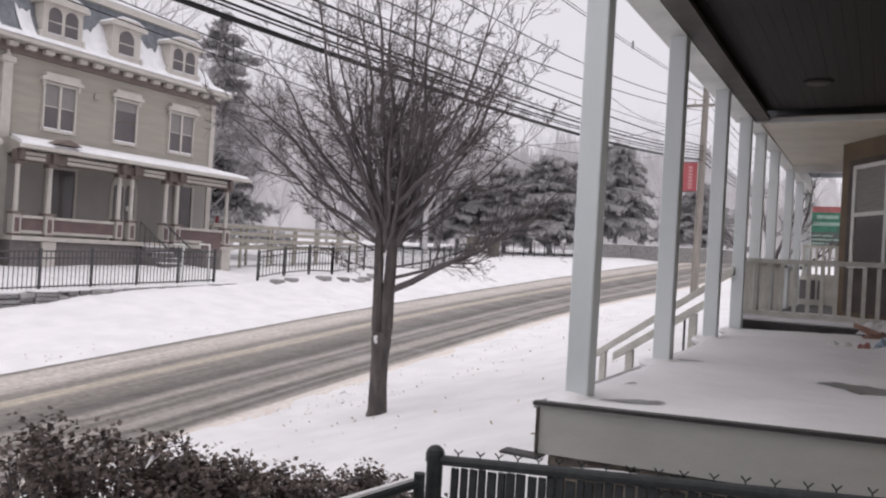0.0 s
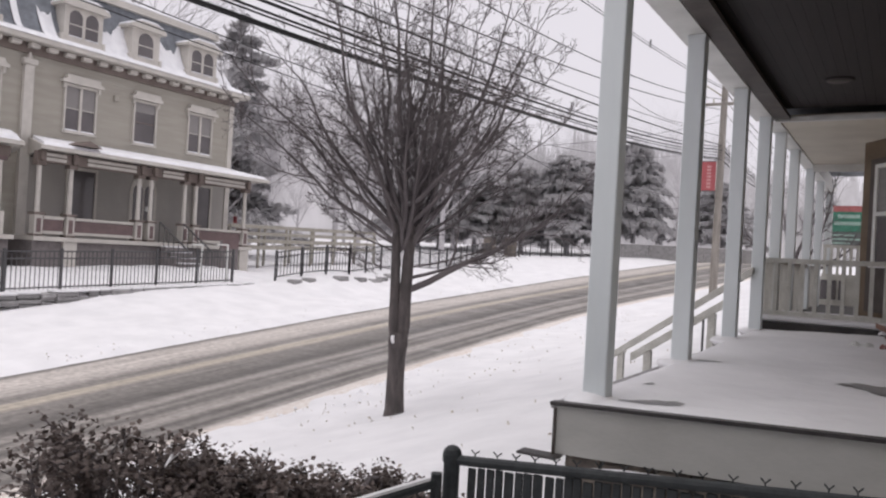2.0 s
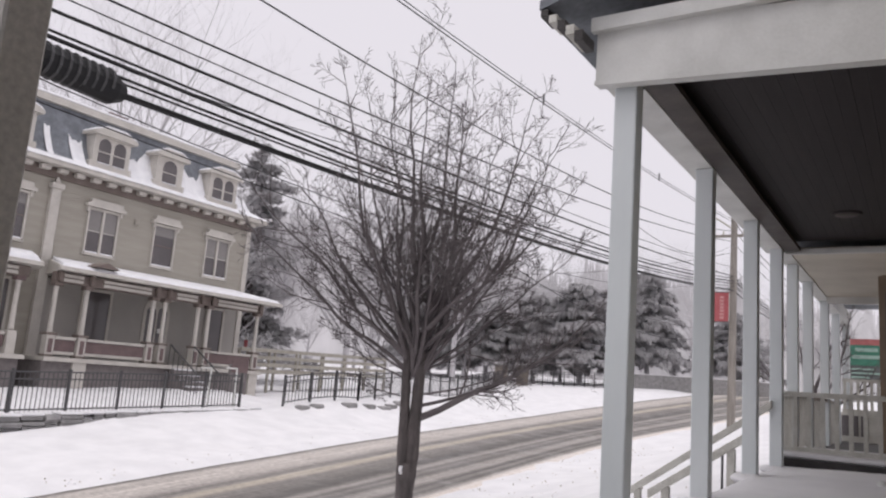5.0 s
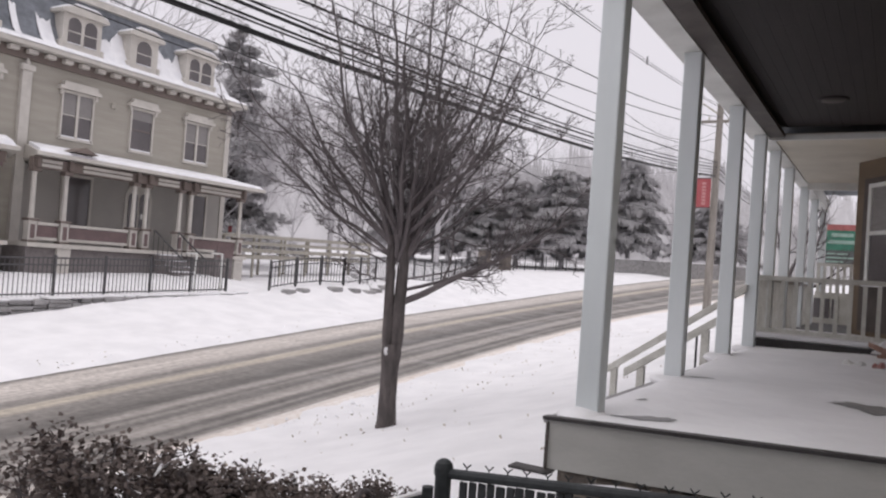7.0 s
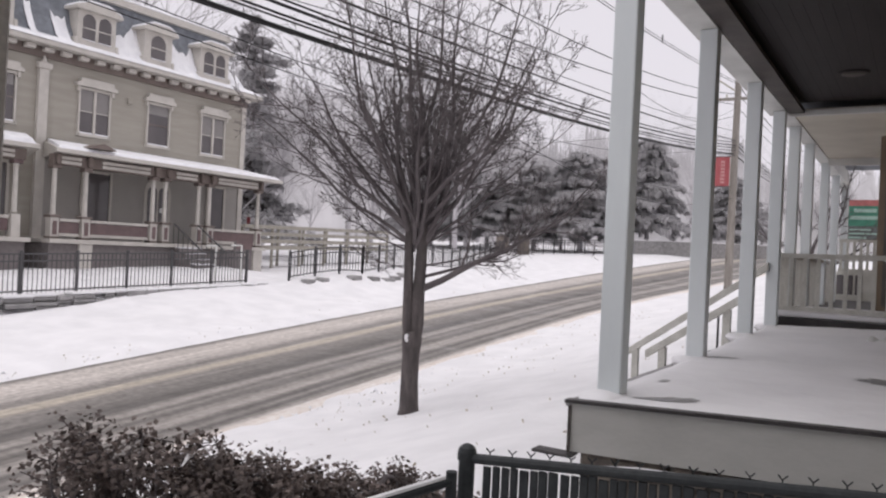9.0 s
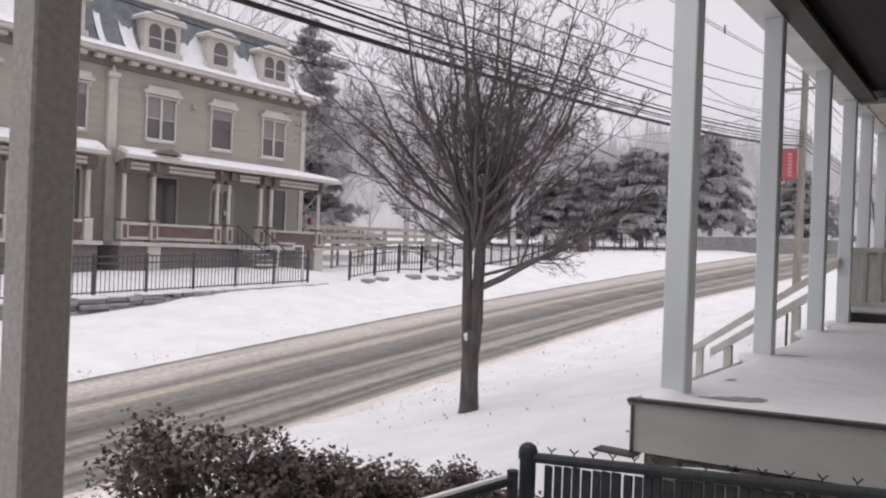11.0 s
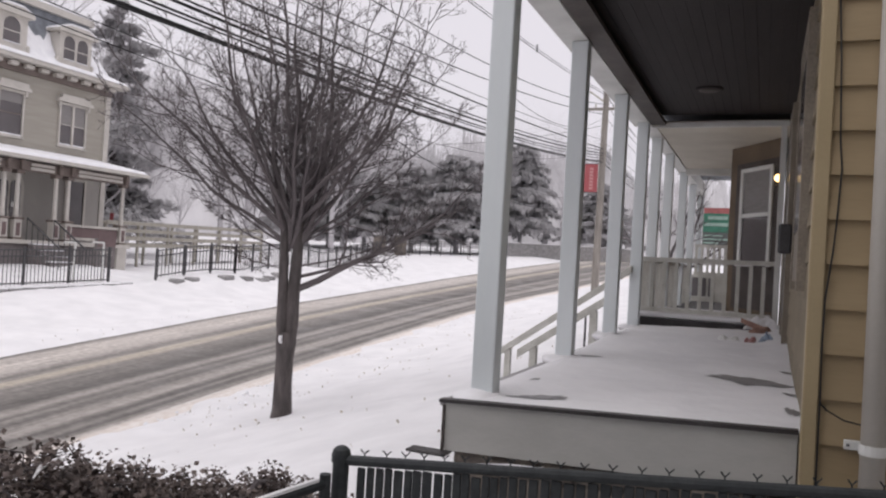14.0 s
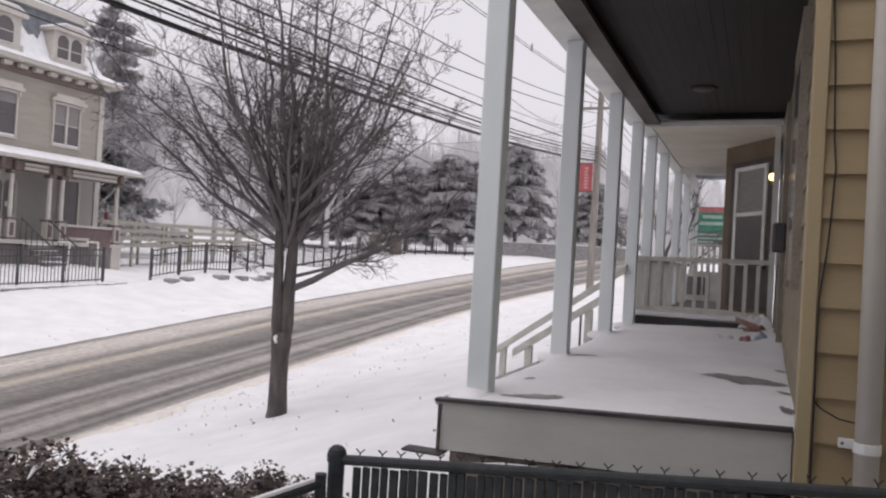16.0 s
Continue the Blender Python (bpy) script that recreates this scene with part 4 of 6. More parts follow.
    for y in (19.85, 21.0):
        q = part("step_rail", tube(bmesh.new(), [(P + 0.2, y, 3.25), (P + 1.9, y, 2.2)], 0.03), IRON, h)
        for k in range(7):
            f = k / 6
            part("spindle", tube(bmesh.new(), [(P + 0.2 + 1.7 * f, y, 3.25 - 1.05 * f), (P + 0.2 + 1.7 * f, y, 2.3 - 1.2 * f)], 0.015, 4), IRON, q)
    # the porch on the far side of the pilaster
    part("porch_deck", box(X + 0.05, P + 0.25, 6.0, 14.2, 2.32, 2.46), HOUSE_TRIM, h)
    # the same painted shade below this porch
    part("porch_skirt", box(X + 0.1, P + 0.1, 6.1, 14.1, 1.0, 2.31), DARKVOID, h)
    part("porch_roof", hexa(bmesh.new(), [(X, 6, 5.34), (P + 0.55, 6, 5.34), (P + 0.55, 14.2, 5.34), (X, 15.4, 5.34)], [(X, 6, 5.95), (P + 0.55, 6, 5.46), (P + 0.55, 14.2, 5.46), (X, 15.4, 5.95)]), HOUSE_TRIM, h)
    part("porch_roof_snow", hexa(bmesh.new(), [(X + 0.1, 6, 5.935), (P + 0.5, 6, 5.475), (P + 0.5, 14.1, 5.475), (X + 0.1, 15.3, 5.935)], [(X + 0.1, 6, 6.1), (P + 0.42, 6, 5.65), (P + 0.42, 14.0, 5.65), (X + 0.1, 15.2, 6.1)]), ROOF_SNOW, h)
    part("porch_beam", box(P - 0.12, P + 0.12, 6.0, 14.0, 4.95, 5.3), BROWN_CORNICE, h)
    for zz in (5.0, 5.15):
        part("beam_panel", box(P + 0.121, P + 0.17, 6.2, 13.6, zz, zz + 0.1), HOUSE_TRIM, h)
    for y in (11.2, 13.75):
        c = part("column", tube(bmesh.new(), [(P, y, 3.25), (P, y, 3.4), (P, y, 4.7), (P, y, 4.85)], [0.1, 0.085, 0.075, 0.095], 10), HOUSE_TRIM, h)
        part("capital", box(P - 0.16, P + 0.16, y - 0.16, y + 0.16, 4.82, 4.95, 0.02), MAROON, c)
        part("pedestal", box(P - 0.15, P + 0.15, y - 0.145, y + 0.145, 2.462, 3.2), HOUSE_TRIM, c)
    r = part("railing", box(P - 0.04, P + 0.04, 6.2, 13.55, 2.66, 3.04), MAROON, h)
    part("hand_rail", box(P - 0.09, P + 0.09, 6.2, 13.55, 3.06, 3.15), HOUSE_TRIM, r)
    # chimney and roof rail
    part("chimney", box(-31, -30.2, 19.5, 20.4, 12.0, 13.2), MAROON, h)


mansard_house()


# ---- fences and walls over the road ----
def iron_fence(a, b, label, height=1.15, step=0.13, posts=1.85, follow=True):
    f = thing("iron_fence", label, "fence", (*a, ground_z(*a)), "iron fences over the road")
    ln = math.dist(a, b)

    def at(s):
        x, y = a[0] + (b[0] - a[0]) * s / ln, a[1] + (b[1] - a[1]) * s / ln
        return Vector((x, y, ground_z(x, y)))
    n = max(1, round(ln / posts))
    for i in range(n + 1):
        p = at(ln * i / n)
        part("post", box(p.x - 0.036, p.x + 0.036, p.y - 0.036, p.y + 0.036, p.z - 0.1, p.z + height + 0.06, 0.01), IRON, f)
    for i in range(n):
        p, q = at(ln * i / n), at(ln * (i + 1) / n)
        for zz in (0.14, height - 0.22, height - 0.03):
            part("rail", tube(bmesh.new(), [p + Vector((0, 0, zz)), q + Vector((0, 0, zz))], 0.022, 4), IRON, f)
    me = None
    k = int(ln / step)
    for i in range(k):
        p = at(ln * (i + 0.5) / k)
        if me is None:
            first = part("picket", tube(bmesh.new(), [(0, 0, 0.08), (0, 0, height)], 0.013, 4), IRON, f)
            me = first.data
            o = first
        else:
            o = new("picket", me)
            o.parent = f
            o.matrix_parent_inverse = Matrix.Translation(f.location).inverted()
        o.location = p
    return f


iron_fence((-20.0, 3.4), (-20.0, 19.3), "black iron picket fence before the green house", posts=1.58)
iron_fence((-19.31, 20.7), (-18.6, 24.06), "black iron picket fence leading on from the gateway", step=0.14, posts=1.15, height=1.04)
iron_fence((-18.6, 24.06), (-19.26, 29.2), "black iron picket fence leading uphill beside the bank", step=0.16, posts=1.3, height=1.04)
iron_fence((-19.26, 29.2), (-29.0, 56.0), "black iron fence along the upper lawn", step=0.32, posts=2.4, height=1.1)
iron_fence((-27.2, 57.7), (-24.3, 66.6), "black iron fence beside the uphill road", step=0.3, posts=1.35, height=1.2)


def ledge_wall():
    w = thing("stone_edging", "low grey ledge-stone edging with snow on top", "stone edging", (-19, 12, 0.9))
    rnd = random.Random(21)
    y = 4.0
    while y < 19.5:
        ln = rnd.uniform(0.25, 0.8)
        low, high = ground_z(-19.4, y) - 0.15, ground_z(-19.9, y) + 0.02
        rows = max(1, round((high - low) / 0.12))
        for k in range(rows):
            if rnd.random() < 0.86:
                x = -19.66 + rnd.uniform(-0.04, 0.05)
                z = low + (high - low) * k / rows
                bm = box(x - 0.3, x + 0.14 + rnd.uniform(-0.06, 0.06), y, y + ln, z + 0.006, z + (high - low) / rows - 0.006, 0.02)
                for v in bm.verts:
                    v.co += Vector([rnd.uniform(-0.015, 0.015) for _ in range(3)])
                part("stone", bm, LEDGE, w)
        if rnd.random() < 0.8:
            part("snow_cap", box(-19.98, -19.54 + rnd.uniform(-0.04, 0.04), y - 0.02, y + ln + 0.02, high - 0.005, high + 0.07, 0.03), SNOW, w)
        y += ln + 0.03
    for x, y in ((-18.75, 20.9), (-18.6, 21.5), (-18.3, 22.9), (-18.1, 23.9), (-18.05, 24.7), (-18.15, 25.4), (-18.3, 26.2)):
        z = ground_z(x, y)
        part("stone", box(x - 0.2, x + 0.2, y, y + rnd.uniform(0.4, 0.75), z - 0.1, z + rnd.uniform(0.06, 0.13), 0.04), LEDGE, w)


ledge_wall()


def yard_things():
    f = thing("pipe_gate", "white pipe posts of a small gateway in the fence", "gate", (-20.5, 18.9, 1.0))
    for y in (18.35, 19.5):
        z = ground_z(-20.5, y)
        part("post", tube(bmesh.new(), [(-20.5, y, z - 0.1), (-20.5, y, z + 1.35)], 0.035, 8), WHITE_TRIM, f)
        part("bar", tube(bmesh.new(), [(-20.5, y, z + 1.33), (-21.0, y, z + 1.33)], 0.03, 8), WHITE_TRIM, f)
    z = ground_z(-23.2, 22.0)
    b = thing("notice_stand", "dark stand with a red-headed notice beside the steps", "sign", (-23.2, 22, z))
    part("stand", box(-23.3, -23.15, 21.7, 22.6, z - 0.1, z + 1.1, 0.02), DARKVOID, b)
    part("board", box(-23.149, -23.13, 21.72, 22.58, z + 0.8, z + 1.25), MAROON, b)
    for i in range(3):
        part("line_of_writing", box(-23.129, -23.12, 21.85, 22.4, z + 0.45 + i * 0.1, z + 0.49 + i * 0.1), HOUSE_TRIM, b)
    g = thing("small_flag", "small red and white sign hanging at the porch end", "sign", (-25.6, 24.75, 3.5))
    part("panel", box(-25.8, -25.6, 24.76, 24.78, 3.5, 3.8), REDBANNER, g)
    part("panel", box(-25.78, -25.62, 24.74, 24.758, 3.8, 3.95), WHITE_TRIM, g)


yard_things()


def ramp():
    r = thing("ramp", "weathered wooden wheelchair ramp with plank railings", "ramp", (-27, 28, 1.4))
    a, b = Vector((-26.9, 25.6, 2.35)), Vector((-27.6, 38.0, 2.6))
    for off in (0.0, -1.5):
        for i in range(7):
            p = a.lerp(b, i / 6) + Vector((off, 0, 0))
            part("post", box(p.x - 0.05, p.x + 0.05, p.y - 0.05, p.y + 0.05, ground_z(p.x, p.y) - 0.1, p.z + 1.05), RAMPWOOD, r)
        for zz in (1.0, 0.65, 0.3, -0.02):
            p, q = a + Vector((off + 0.06, 0, zz)), b + Vector((off + 0.06, 0, zz))
            part("rail", hexa(bmesh.new(), [p, p + Vector((0.04, 0, 0)), q + Vector((0.04, 0, 0)), q], [v + Vector((0, 0, 0.17)) for v in (p, p + Vector((0.04, 0, 0)), q + Vector((0.04, 0, 0)), q)]), RAMPWOOD, r)
    part("snow", hexa(bmesh.new(), [a + Vector((-1.5, 0, 0)), a, b, b + Vector((-1.5, 0, 0))], [v + Vector((0, 0, 0.1)) for v in (a + Vector((-1.5, 0, 0)), a, b, b + Vector((-1.5, 0, 0)))]), SNOW, r)


ramp()


def gate_piers():
    for x, y in ((-29.4, 56.6), (-27.85, 57.35)):
        z = ground_z(x, y)
        g = thing("stone_pier", "square stone gate pier with a snowy cap", "gate pier", (x, y, z), "gate piers")
        part("shaft", box(x - 0.4, x + 0.4, y - 0.4, y + 0.4, z - 0.2, z + 1.5, 0.05), STONE, g)
        part("cap", box(x - 0.46, x + 0.46, y - 0.46, y + 0.46, z + 1.502, z + 1.62, 0.04), LEDGE, g)
        part("snow", box(x - 0.42, x + 0.42, y - 0.42, y + 0.42, z + 1.622, z + 1.72, 0.04), SNOW, g)
    w = thing("stone_wall", "long low grey stone wall by the uphill road", "wall", (-15, 70, 4))
    spots = ((-24.3, 66.8), (-22.2, 68.2), (-20.0, 69.6), (-17.9, 71.2), (-16.2, 74.0), (-15.0, 78.0), (-14.0, 83.0), (-13.2, 90.0))
    for (xa, ya), (xb, yb) in zip(spots, spots[1:]):
        n = Vector((yb - ya, xa - xb, 0)).normalized() * 0.22
        low = [Vector((xa, ya, 2.4)) + n, Vector((xb, yb, 2.4)) + n, Vector((xb, yb, 2.4)) - n, Vector((xa, ya, 2.4)) - n]
        tops = [4.58 + 0.022 * (q.y - 67) for q in low]
        part("section", hexa(bmesh.new(), low, [Vector((q.x, q.y, z)) for q, z in zip(low, tops)]), LEDGE, w)
        part("coping_snow", hexa(bmesh.new(), [Vector((q.x, q.y, z + 0.004)) for q, z in zip(low, tops)], [Vector((q.x, q.y, z + 0.06)) for q, z in zip(low, tops)]), SNOW, w)


gate_piers()


# ---- trees ----
def grow(bm, p, d, length, r, level, rnd, droop, levels, spread, kids):
    n = 3 if level < 3 else 2
    pts, rad = [Vector(p)], [r]
    d = Vector(d).normalized()
    for i in range(n):
        d = (d + Vector((rnd.uniform(-1, 1), rnd.uniform(-1, 1), rnd.uniform(-0.6, 1) + droop)) * (0.11 + 0.03 * level)).normalized()
        pts.append(pts[-1] + d * length / n)
        rad.append(max(r * (1 - 0.75 * (i + 1) / n), 0.0028 if level < 9 else 0.002))
    tube(bm, pts, rad, 5 if level < 2 else 3, cap=False)
    if level >= levels:
        return
    for k in range(kids[level]):
        f = 0.25 + 0.75 * (k + rnd.random()) / kids[level]
        i = min(n - 1, int(f * n))
        q = pts[i].lerp(pts[i + 1], f * n - i)
        a = Vector((rnd.uniform(-1, 1), rnd.uniform(-1, 1), rnd.uniform(-0.3, 0.7)))
        nd = (d * 1.0 + a.normalized() * spread[level]).normalized()
        grow(bm, q, nd, length * rnd.uniform(0.42, 0.68), max(r * (1 - 0.7 * f) * 0.62, 0.003), level + 1, rnd, droop, levels, spread, kids)


def shoot(bm, p, d, length, r, level, rnd, lift, kids, lengths):
    """A branch that curves upward as it grows, with finer ones along it."""
    n = (7, 6, 4, 3, 2)[level]
    pts, rad = [Vector(p)], [r]
    d = Vector(d).normalized()
    for i in range(n):
        d = (d + Vector((rnd.uniform(-1, 1), rnd.uniform(-1, 1), rnd.uniform(-1, 1))) * (0.10, 0.20, 0.28, 0.32, 0.34)[level] + Vector((0, 0, lift))).normalized()
        pts.append(pts[-1] + d * length / n)
        rad.append(max(r * (1 - 0.85 * (i + 1) / n), 0.0027))
    tube(bm, pts, rad, (6, 5, 4, 3, 3)[level], cap=False)
    if level >= len(kids):
        return
    k = kids[level]
    for j in range(k):
        f = (0.22 if level else 0.12) + (0.98 - (0.22 if level else 0.12)) * (j + rnd.random()) / k
        i = min(n - 1, int(f * n))
        q = pts[i].lerp(pts[i + 1], f * n - i)
        t = (pts[i + 1] - pts[i]).normalized()
        a = Vector((rnd.uniform(-1, 1), rnd.uniform(-1, 1), rnd.uniform(-0.7, 0.7)))
        a = (a - t * a.dot(t)).normalized()
        shoot(bm, q, t * 0.75 + a * rnd.uniform(0.5, 0.95), length * lengths[level] * rnd.uniform(0.6, 1.15) * (1.15 - 0.6 * f), max(rad[i] * 0.6, 0.0035), level + 1, rnd, lift * 0.8, kids, lengths)


def limb(bm, p, tip, r, rnd, kids, bow=0.5):
    """A main limb: out from the stem, then up to its tip, with side branches that turn upward."""
    p, tip = Vector(p), Vector(tip)
    d = tip - p
    bend = p + Vector((d.x * (0.5 + 0.5 * bow), d.y * (0.5 + 0.5 * bow), d.z * (0.5 - 0.28 * bow)))
    n = 11
    pts, rad = [], []
    wob = Vector((rnd.uniform(0, 50), rnd.uniform(0, 50), rnd.uniform(0, 50)))
    for i in range(n + 1):
        f = i / n
        q = p * (1 - f) ** 2 + bend * 2 * f * (1 - f) + tip * f * f
        q += noise.noise_vector(wob + Vector((0, 0, f * 4))) * 0.14 * min(1, f * 3) * d.length * 0.3
        pts.append(q)
        rad.append(max(r * (1 - f) ** 0.8, 0.004))
    tube(bm, pts, rad, 7, cap=False)
    for k in range(kids):
        f = 0.16 + 0.82 * (k + rnd.random()) / kids
        i = min(n - 1, int(f * n))
        q = pts[i].lerp(pts[i + 1], f * n - i)
        t = (pts[i + 1] - pts[i]).normalized()
        a = Vector((rnd.uniform(-1, 1), rnd.uniform(-1, 1), rnd.uniform(-0.5, 0.6)))
        a = (a - t * a.dot(t)).normalized()
        ln = d.length * rnd.uniform(0.2, 0.42) * (1.1 - 0.62 * f)
        shoot(bm, q, t * 0.7 + a * rnd.uniform(0.45, 0.95), ln, max(rad[i] * 0.5, 0.007), 2, rnd, 0.075, (0, 0, 7, 4), (0, 0, 0.48, 0.5))


def street_tree():
    x, y = -5.99, 8.95
    z = ground_z(x, y)
    t = thing("street_tree", "bare young street tree with dense upright twigs", "tree", (x, y, z))
    rnd = random.Random(31)
    side = Vector((-math.cos(radians(33.8)), -math.sin(radians(33.8)), 0))
    back = Vector((side.y, -side.x, 0))
    foot = Vector((x, y, 0))
    up = Vector((0, 0, 1))
    # one stem below, two pressed side by side above the scar
    bm = tube(bmesh.new(), [foot + side * a + up * h for a, h in ((0.01, z - 0.2), (0.01, z + 0.04), (0.015, z + 0.4), (0.01, 1.15), (0.0, 1.38), (0.0, 1.5))], [0.18, 0.14, 0.12, 0.122, 0.138, 0.125], 16)
    for v in bm.verts:
        v.co += Vector((1, 1, 0)) * 0.014 * noise.noise(v.co * 6)
    trunk = part("trunk", bm, BARK, t, "grey-brown trunk with a snow-filled knot")
    for a0, a1, a2, r in ((0.07, 0.085, 0.10, 0.078), (-0.055, -0.06, -0.075, 0.092)):
        bm = tube(bmesh.new(), [foot + side * a + up * h for a, h in ((a0 * 0.7, 1.3), (a0, 1.6), (a1, 2.0), (a2, 2.5), (a2 * 1.25, 3.0))], [r * 0.9, r, r * 0.95, r * 0.85, r * 0.6], 14)
        for v in bm.verts:
            v.co += Vector((1, 1, 0)) * 0.012 * noise.noise(v.co * 7)
        part("stem", bm, BARK, t)
    bm = bmesh.new()
    bmesh.ops.create_icosphere(bm, subdivisions=2, radius=1, matrix=Matrix.Translation(foot + side * 0.075 - back * 0.115 + up * 1.41) @ Matrix.Diagonal((0.03, 0.03, 0.055, 1)))
    for v in bm.verts:
        v.co += v.normal * 0.03 * noise.noise(v.co * 25)
    part("knot_snow", bm, SNOW, t, "snow packed into the scar")
    # tall leaders, then arching outer limbs, then low spreading ones: reach to the side, tip height, start height, radius
    bm = bmesh.new()
    leaders = ((1.42, 6.95, 2.8, 0.036), (1.0, 6.3, 3.1, 0.028), (0.6, 6.7, 2.9, 0.034), (0.33, 7.5, 2.7, 0.042), (0.02, 7.0, 2.9, 0.034), (-0.25, 7.5, 2.7, 0.042), (-0.6, 6.9, 2.9, 0.034), (-1.05, 6.3, 3.0, 0.03), (-1.4, 6.7, 2.7, 0.038), (-1.7, 6.0, 2.7, 0.03))
    for a, top, z0, r in leaders:
        limb(bm, foot + side * a * 0.07 + up * z0, foot + side * a + back * rnd.uniform(-0.7, 0.7) + up * top, r, rnd, 11, 0.2)
    outer = ((2.15, 5.75, 2.95, 0.032), (2.5, 5.2, 2.9, 0.034), (2.6, 4.75, 2.75, 0.03), (1.7, 4.6, 2.9, 0.022), (-2.05, 5.4, 2.9, 0.028), (-2.35, 4.75, 2.75, 0.026), (-1.5, 5.0, 3.0, 0.024), (1.2, 5.4, 3.1, 0.024))
    for a, top, z0, r in outer:
        limb(bm, foot + side * a * 0.05 + up * z0, foot + side * a + back * rnd.uniform(-0.6, 0.6) + up * top, r, rnd, 14, 0.12)
    low = ((-2.6, 3.85, 2.08, 0.05), (-2.45, 3.4, 2.25, 0.026), (-1.9, 3.1, 2.4, 0.016), (1.6, 3.9, 2.7, 0.02), (1.2, 3.2, 2.6, 0.014), (0.85, 2.6, 2.35, 0.01), (-1.6, 3.9, 2.7, 0.02))
    for a, top, z0, r in low:
        limb(bm, foot + side * (0.08 if a > 0 else -0.08) + up * z0, foot + side * a + back * rnd.uniform(-0.35, 0.35) + up * top, r, rnd, 13, 0.3)
    # the rest of the round: limbs towards the street and the lawn, and upright inner shoots
    for i in range(13):
        a = radians(90 + rnd.uniform(-52, 52)) + math.pi * (i % 2)
        reach = rnd.uniform(0.8, 2.1)
        out = side * math.cos(a) + back * math.sin(a)
        limb(bm, foot + up * rnd.uniform(2.6, 3.3), foot + out * reach + up * rnd.uniform(4.6, 6.6), rnd.uniform(0.024, 0.036), rnd, 11, 0.5)
    for i in range(12):
        a = rnd.uniform(-0.6, 0.6)
        limb(bm, foot + side * a * 0.25 + up * rnd.uniform(2.6, 3.4), foot + side * a + back * rnd.uniform(-0.5, 0.5) + up * rnd.uniform(4.2, 5.6), rnd.uniform(0.016, 0.03), rnd, 7, 0.3)
    part("crown", bm, TWIG, t, "fine dark twigs reaching up and out")


street_tree()


def bare_tree_kind(seed, height):
    rnd = random.Random(seed)
    t = thing("bare_tree", "bare tree beyond the road, haze painted into its grey", "tree", group="trees beyond the road")
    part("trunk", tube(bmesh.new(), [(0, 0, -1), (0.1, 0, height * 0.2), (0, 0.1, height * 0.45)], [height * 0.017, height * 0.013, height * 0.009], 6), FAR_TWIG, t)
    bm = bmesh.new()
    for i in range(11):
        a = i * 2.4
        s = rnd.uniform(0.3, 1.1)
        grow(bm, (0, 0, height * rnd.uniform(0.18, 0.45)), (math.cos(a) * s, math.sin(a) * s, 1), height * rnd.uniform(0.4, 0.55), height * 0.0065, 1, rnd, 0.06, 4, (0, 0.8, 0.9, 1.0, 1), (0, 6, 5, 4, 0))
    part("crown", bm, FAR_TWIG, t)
    return t


def conifer_kind(seed, height, material, width=0.24, low=0.12):
    """An uneven old pine: tiers of limbs of unlike length, hung with tufts of needles."""
    rnd = random.Random(seed)
    t = thing("conifer", "evergreen beyond the road, haze painted into its pale grey", "tree", group="evergreens beyond the road")
    part("trunk", tube(bmesh.new(), [(0, 0, -1), (0.1, 0, height * 0.5), (0, 0, height * 0.97)], [height * 0.02, height * 0.013, 0.03], 6), BARK, t)
    vs, fs = [], []
    n = 85
    for i in range(n):
        f = (i + rnd.random()) / n
        z = height * (low + (0.98 - low) * f)
        bulge = (1 - f) ** 0.65 * (0.75 + 0.4 * math.sin(f * 17 + seed))
        reach = height * width * bulge * rnd.uniform(0.6, 1.2) + 0.3
        a = rnd.uniform(0, 2 * math.pi)
        c, q = math.cos(a), math.sin(a)
        m = int(36 + reach * 34)
        for _ in range(m):
            u = rnd.random() ** 0.7
            w = 0.12 + 0.16 * reach * (1 - 0.6 * u)
            o = Vector((c * reach * u, q * reach * u, z + reach * (0.18 * u - 0.22 * u * u))) + Vector((rnd.gauss(0, w * 0.55), rnd.gauss(0, w * 0.55), rnd.gauss(0, w * 0.28)))
            d1 = Vector((rnd.uniform(-1, 1), rnd.uniform(-1, 1), rnd.uniform(-0.7, 0.7))).normalized() * rnd.uniform(0.3, 0.65)
            d2 = Vector((rnd.uniform(-1, 1), rnd.uniform(-1, 1), rnd.uniform(-0.7, 0.7))).normalized() * rnd.uniform(0.25, 0.5)
            k = len(vs)
            vs += [o - d1 * 0.5, o + d1 * 0.5, o + d2]
            fs.append((k, k + 1, k + 2))
    part("crown", (vs, fs), material, t)
    return t


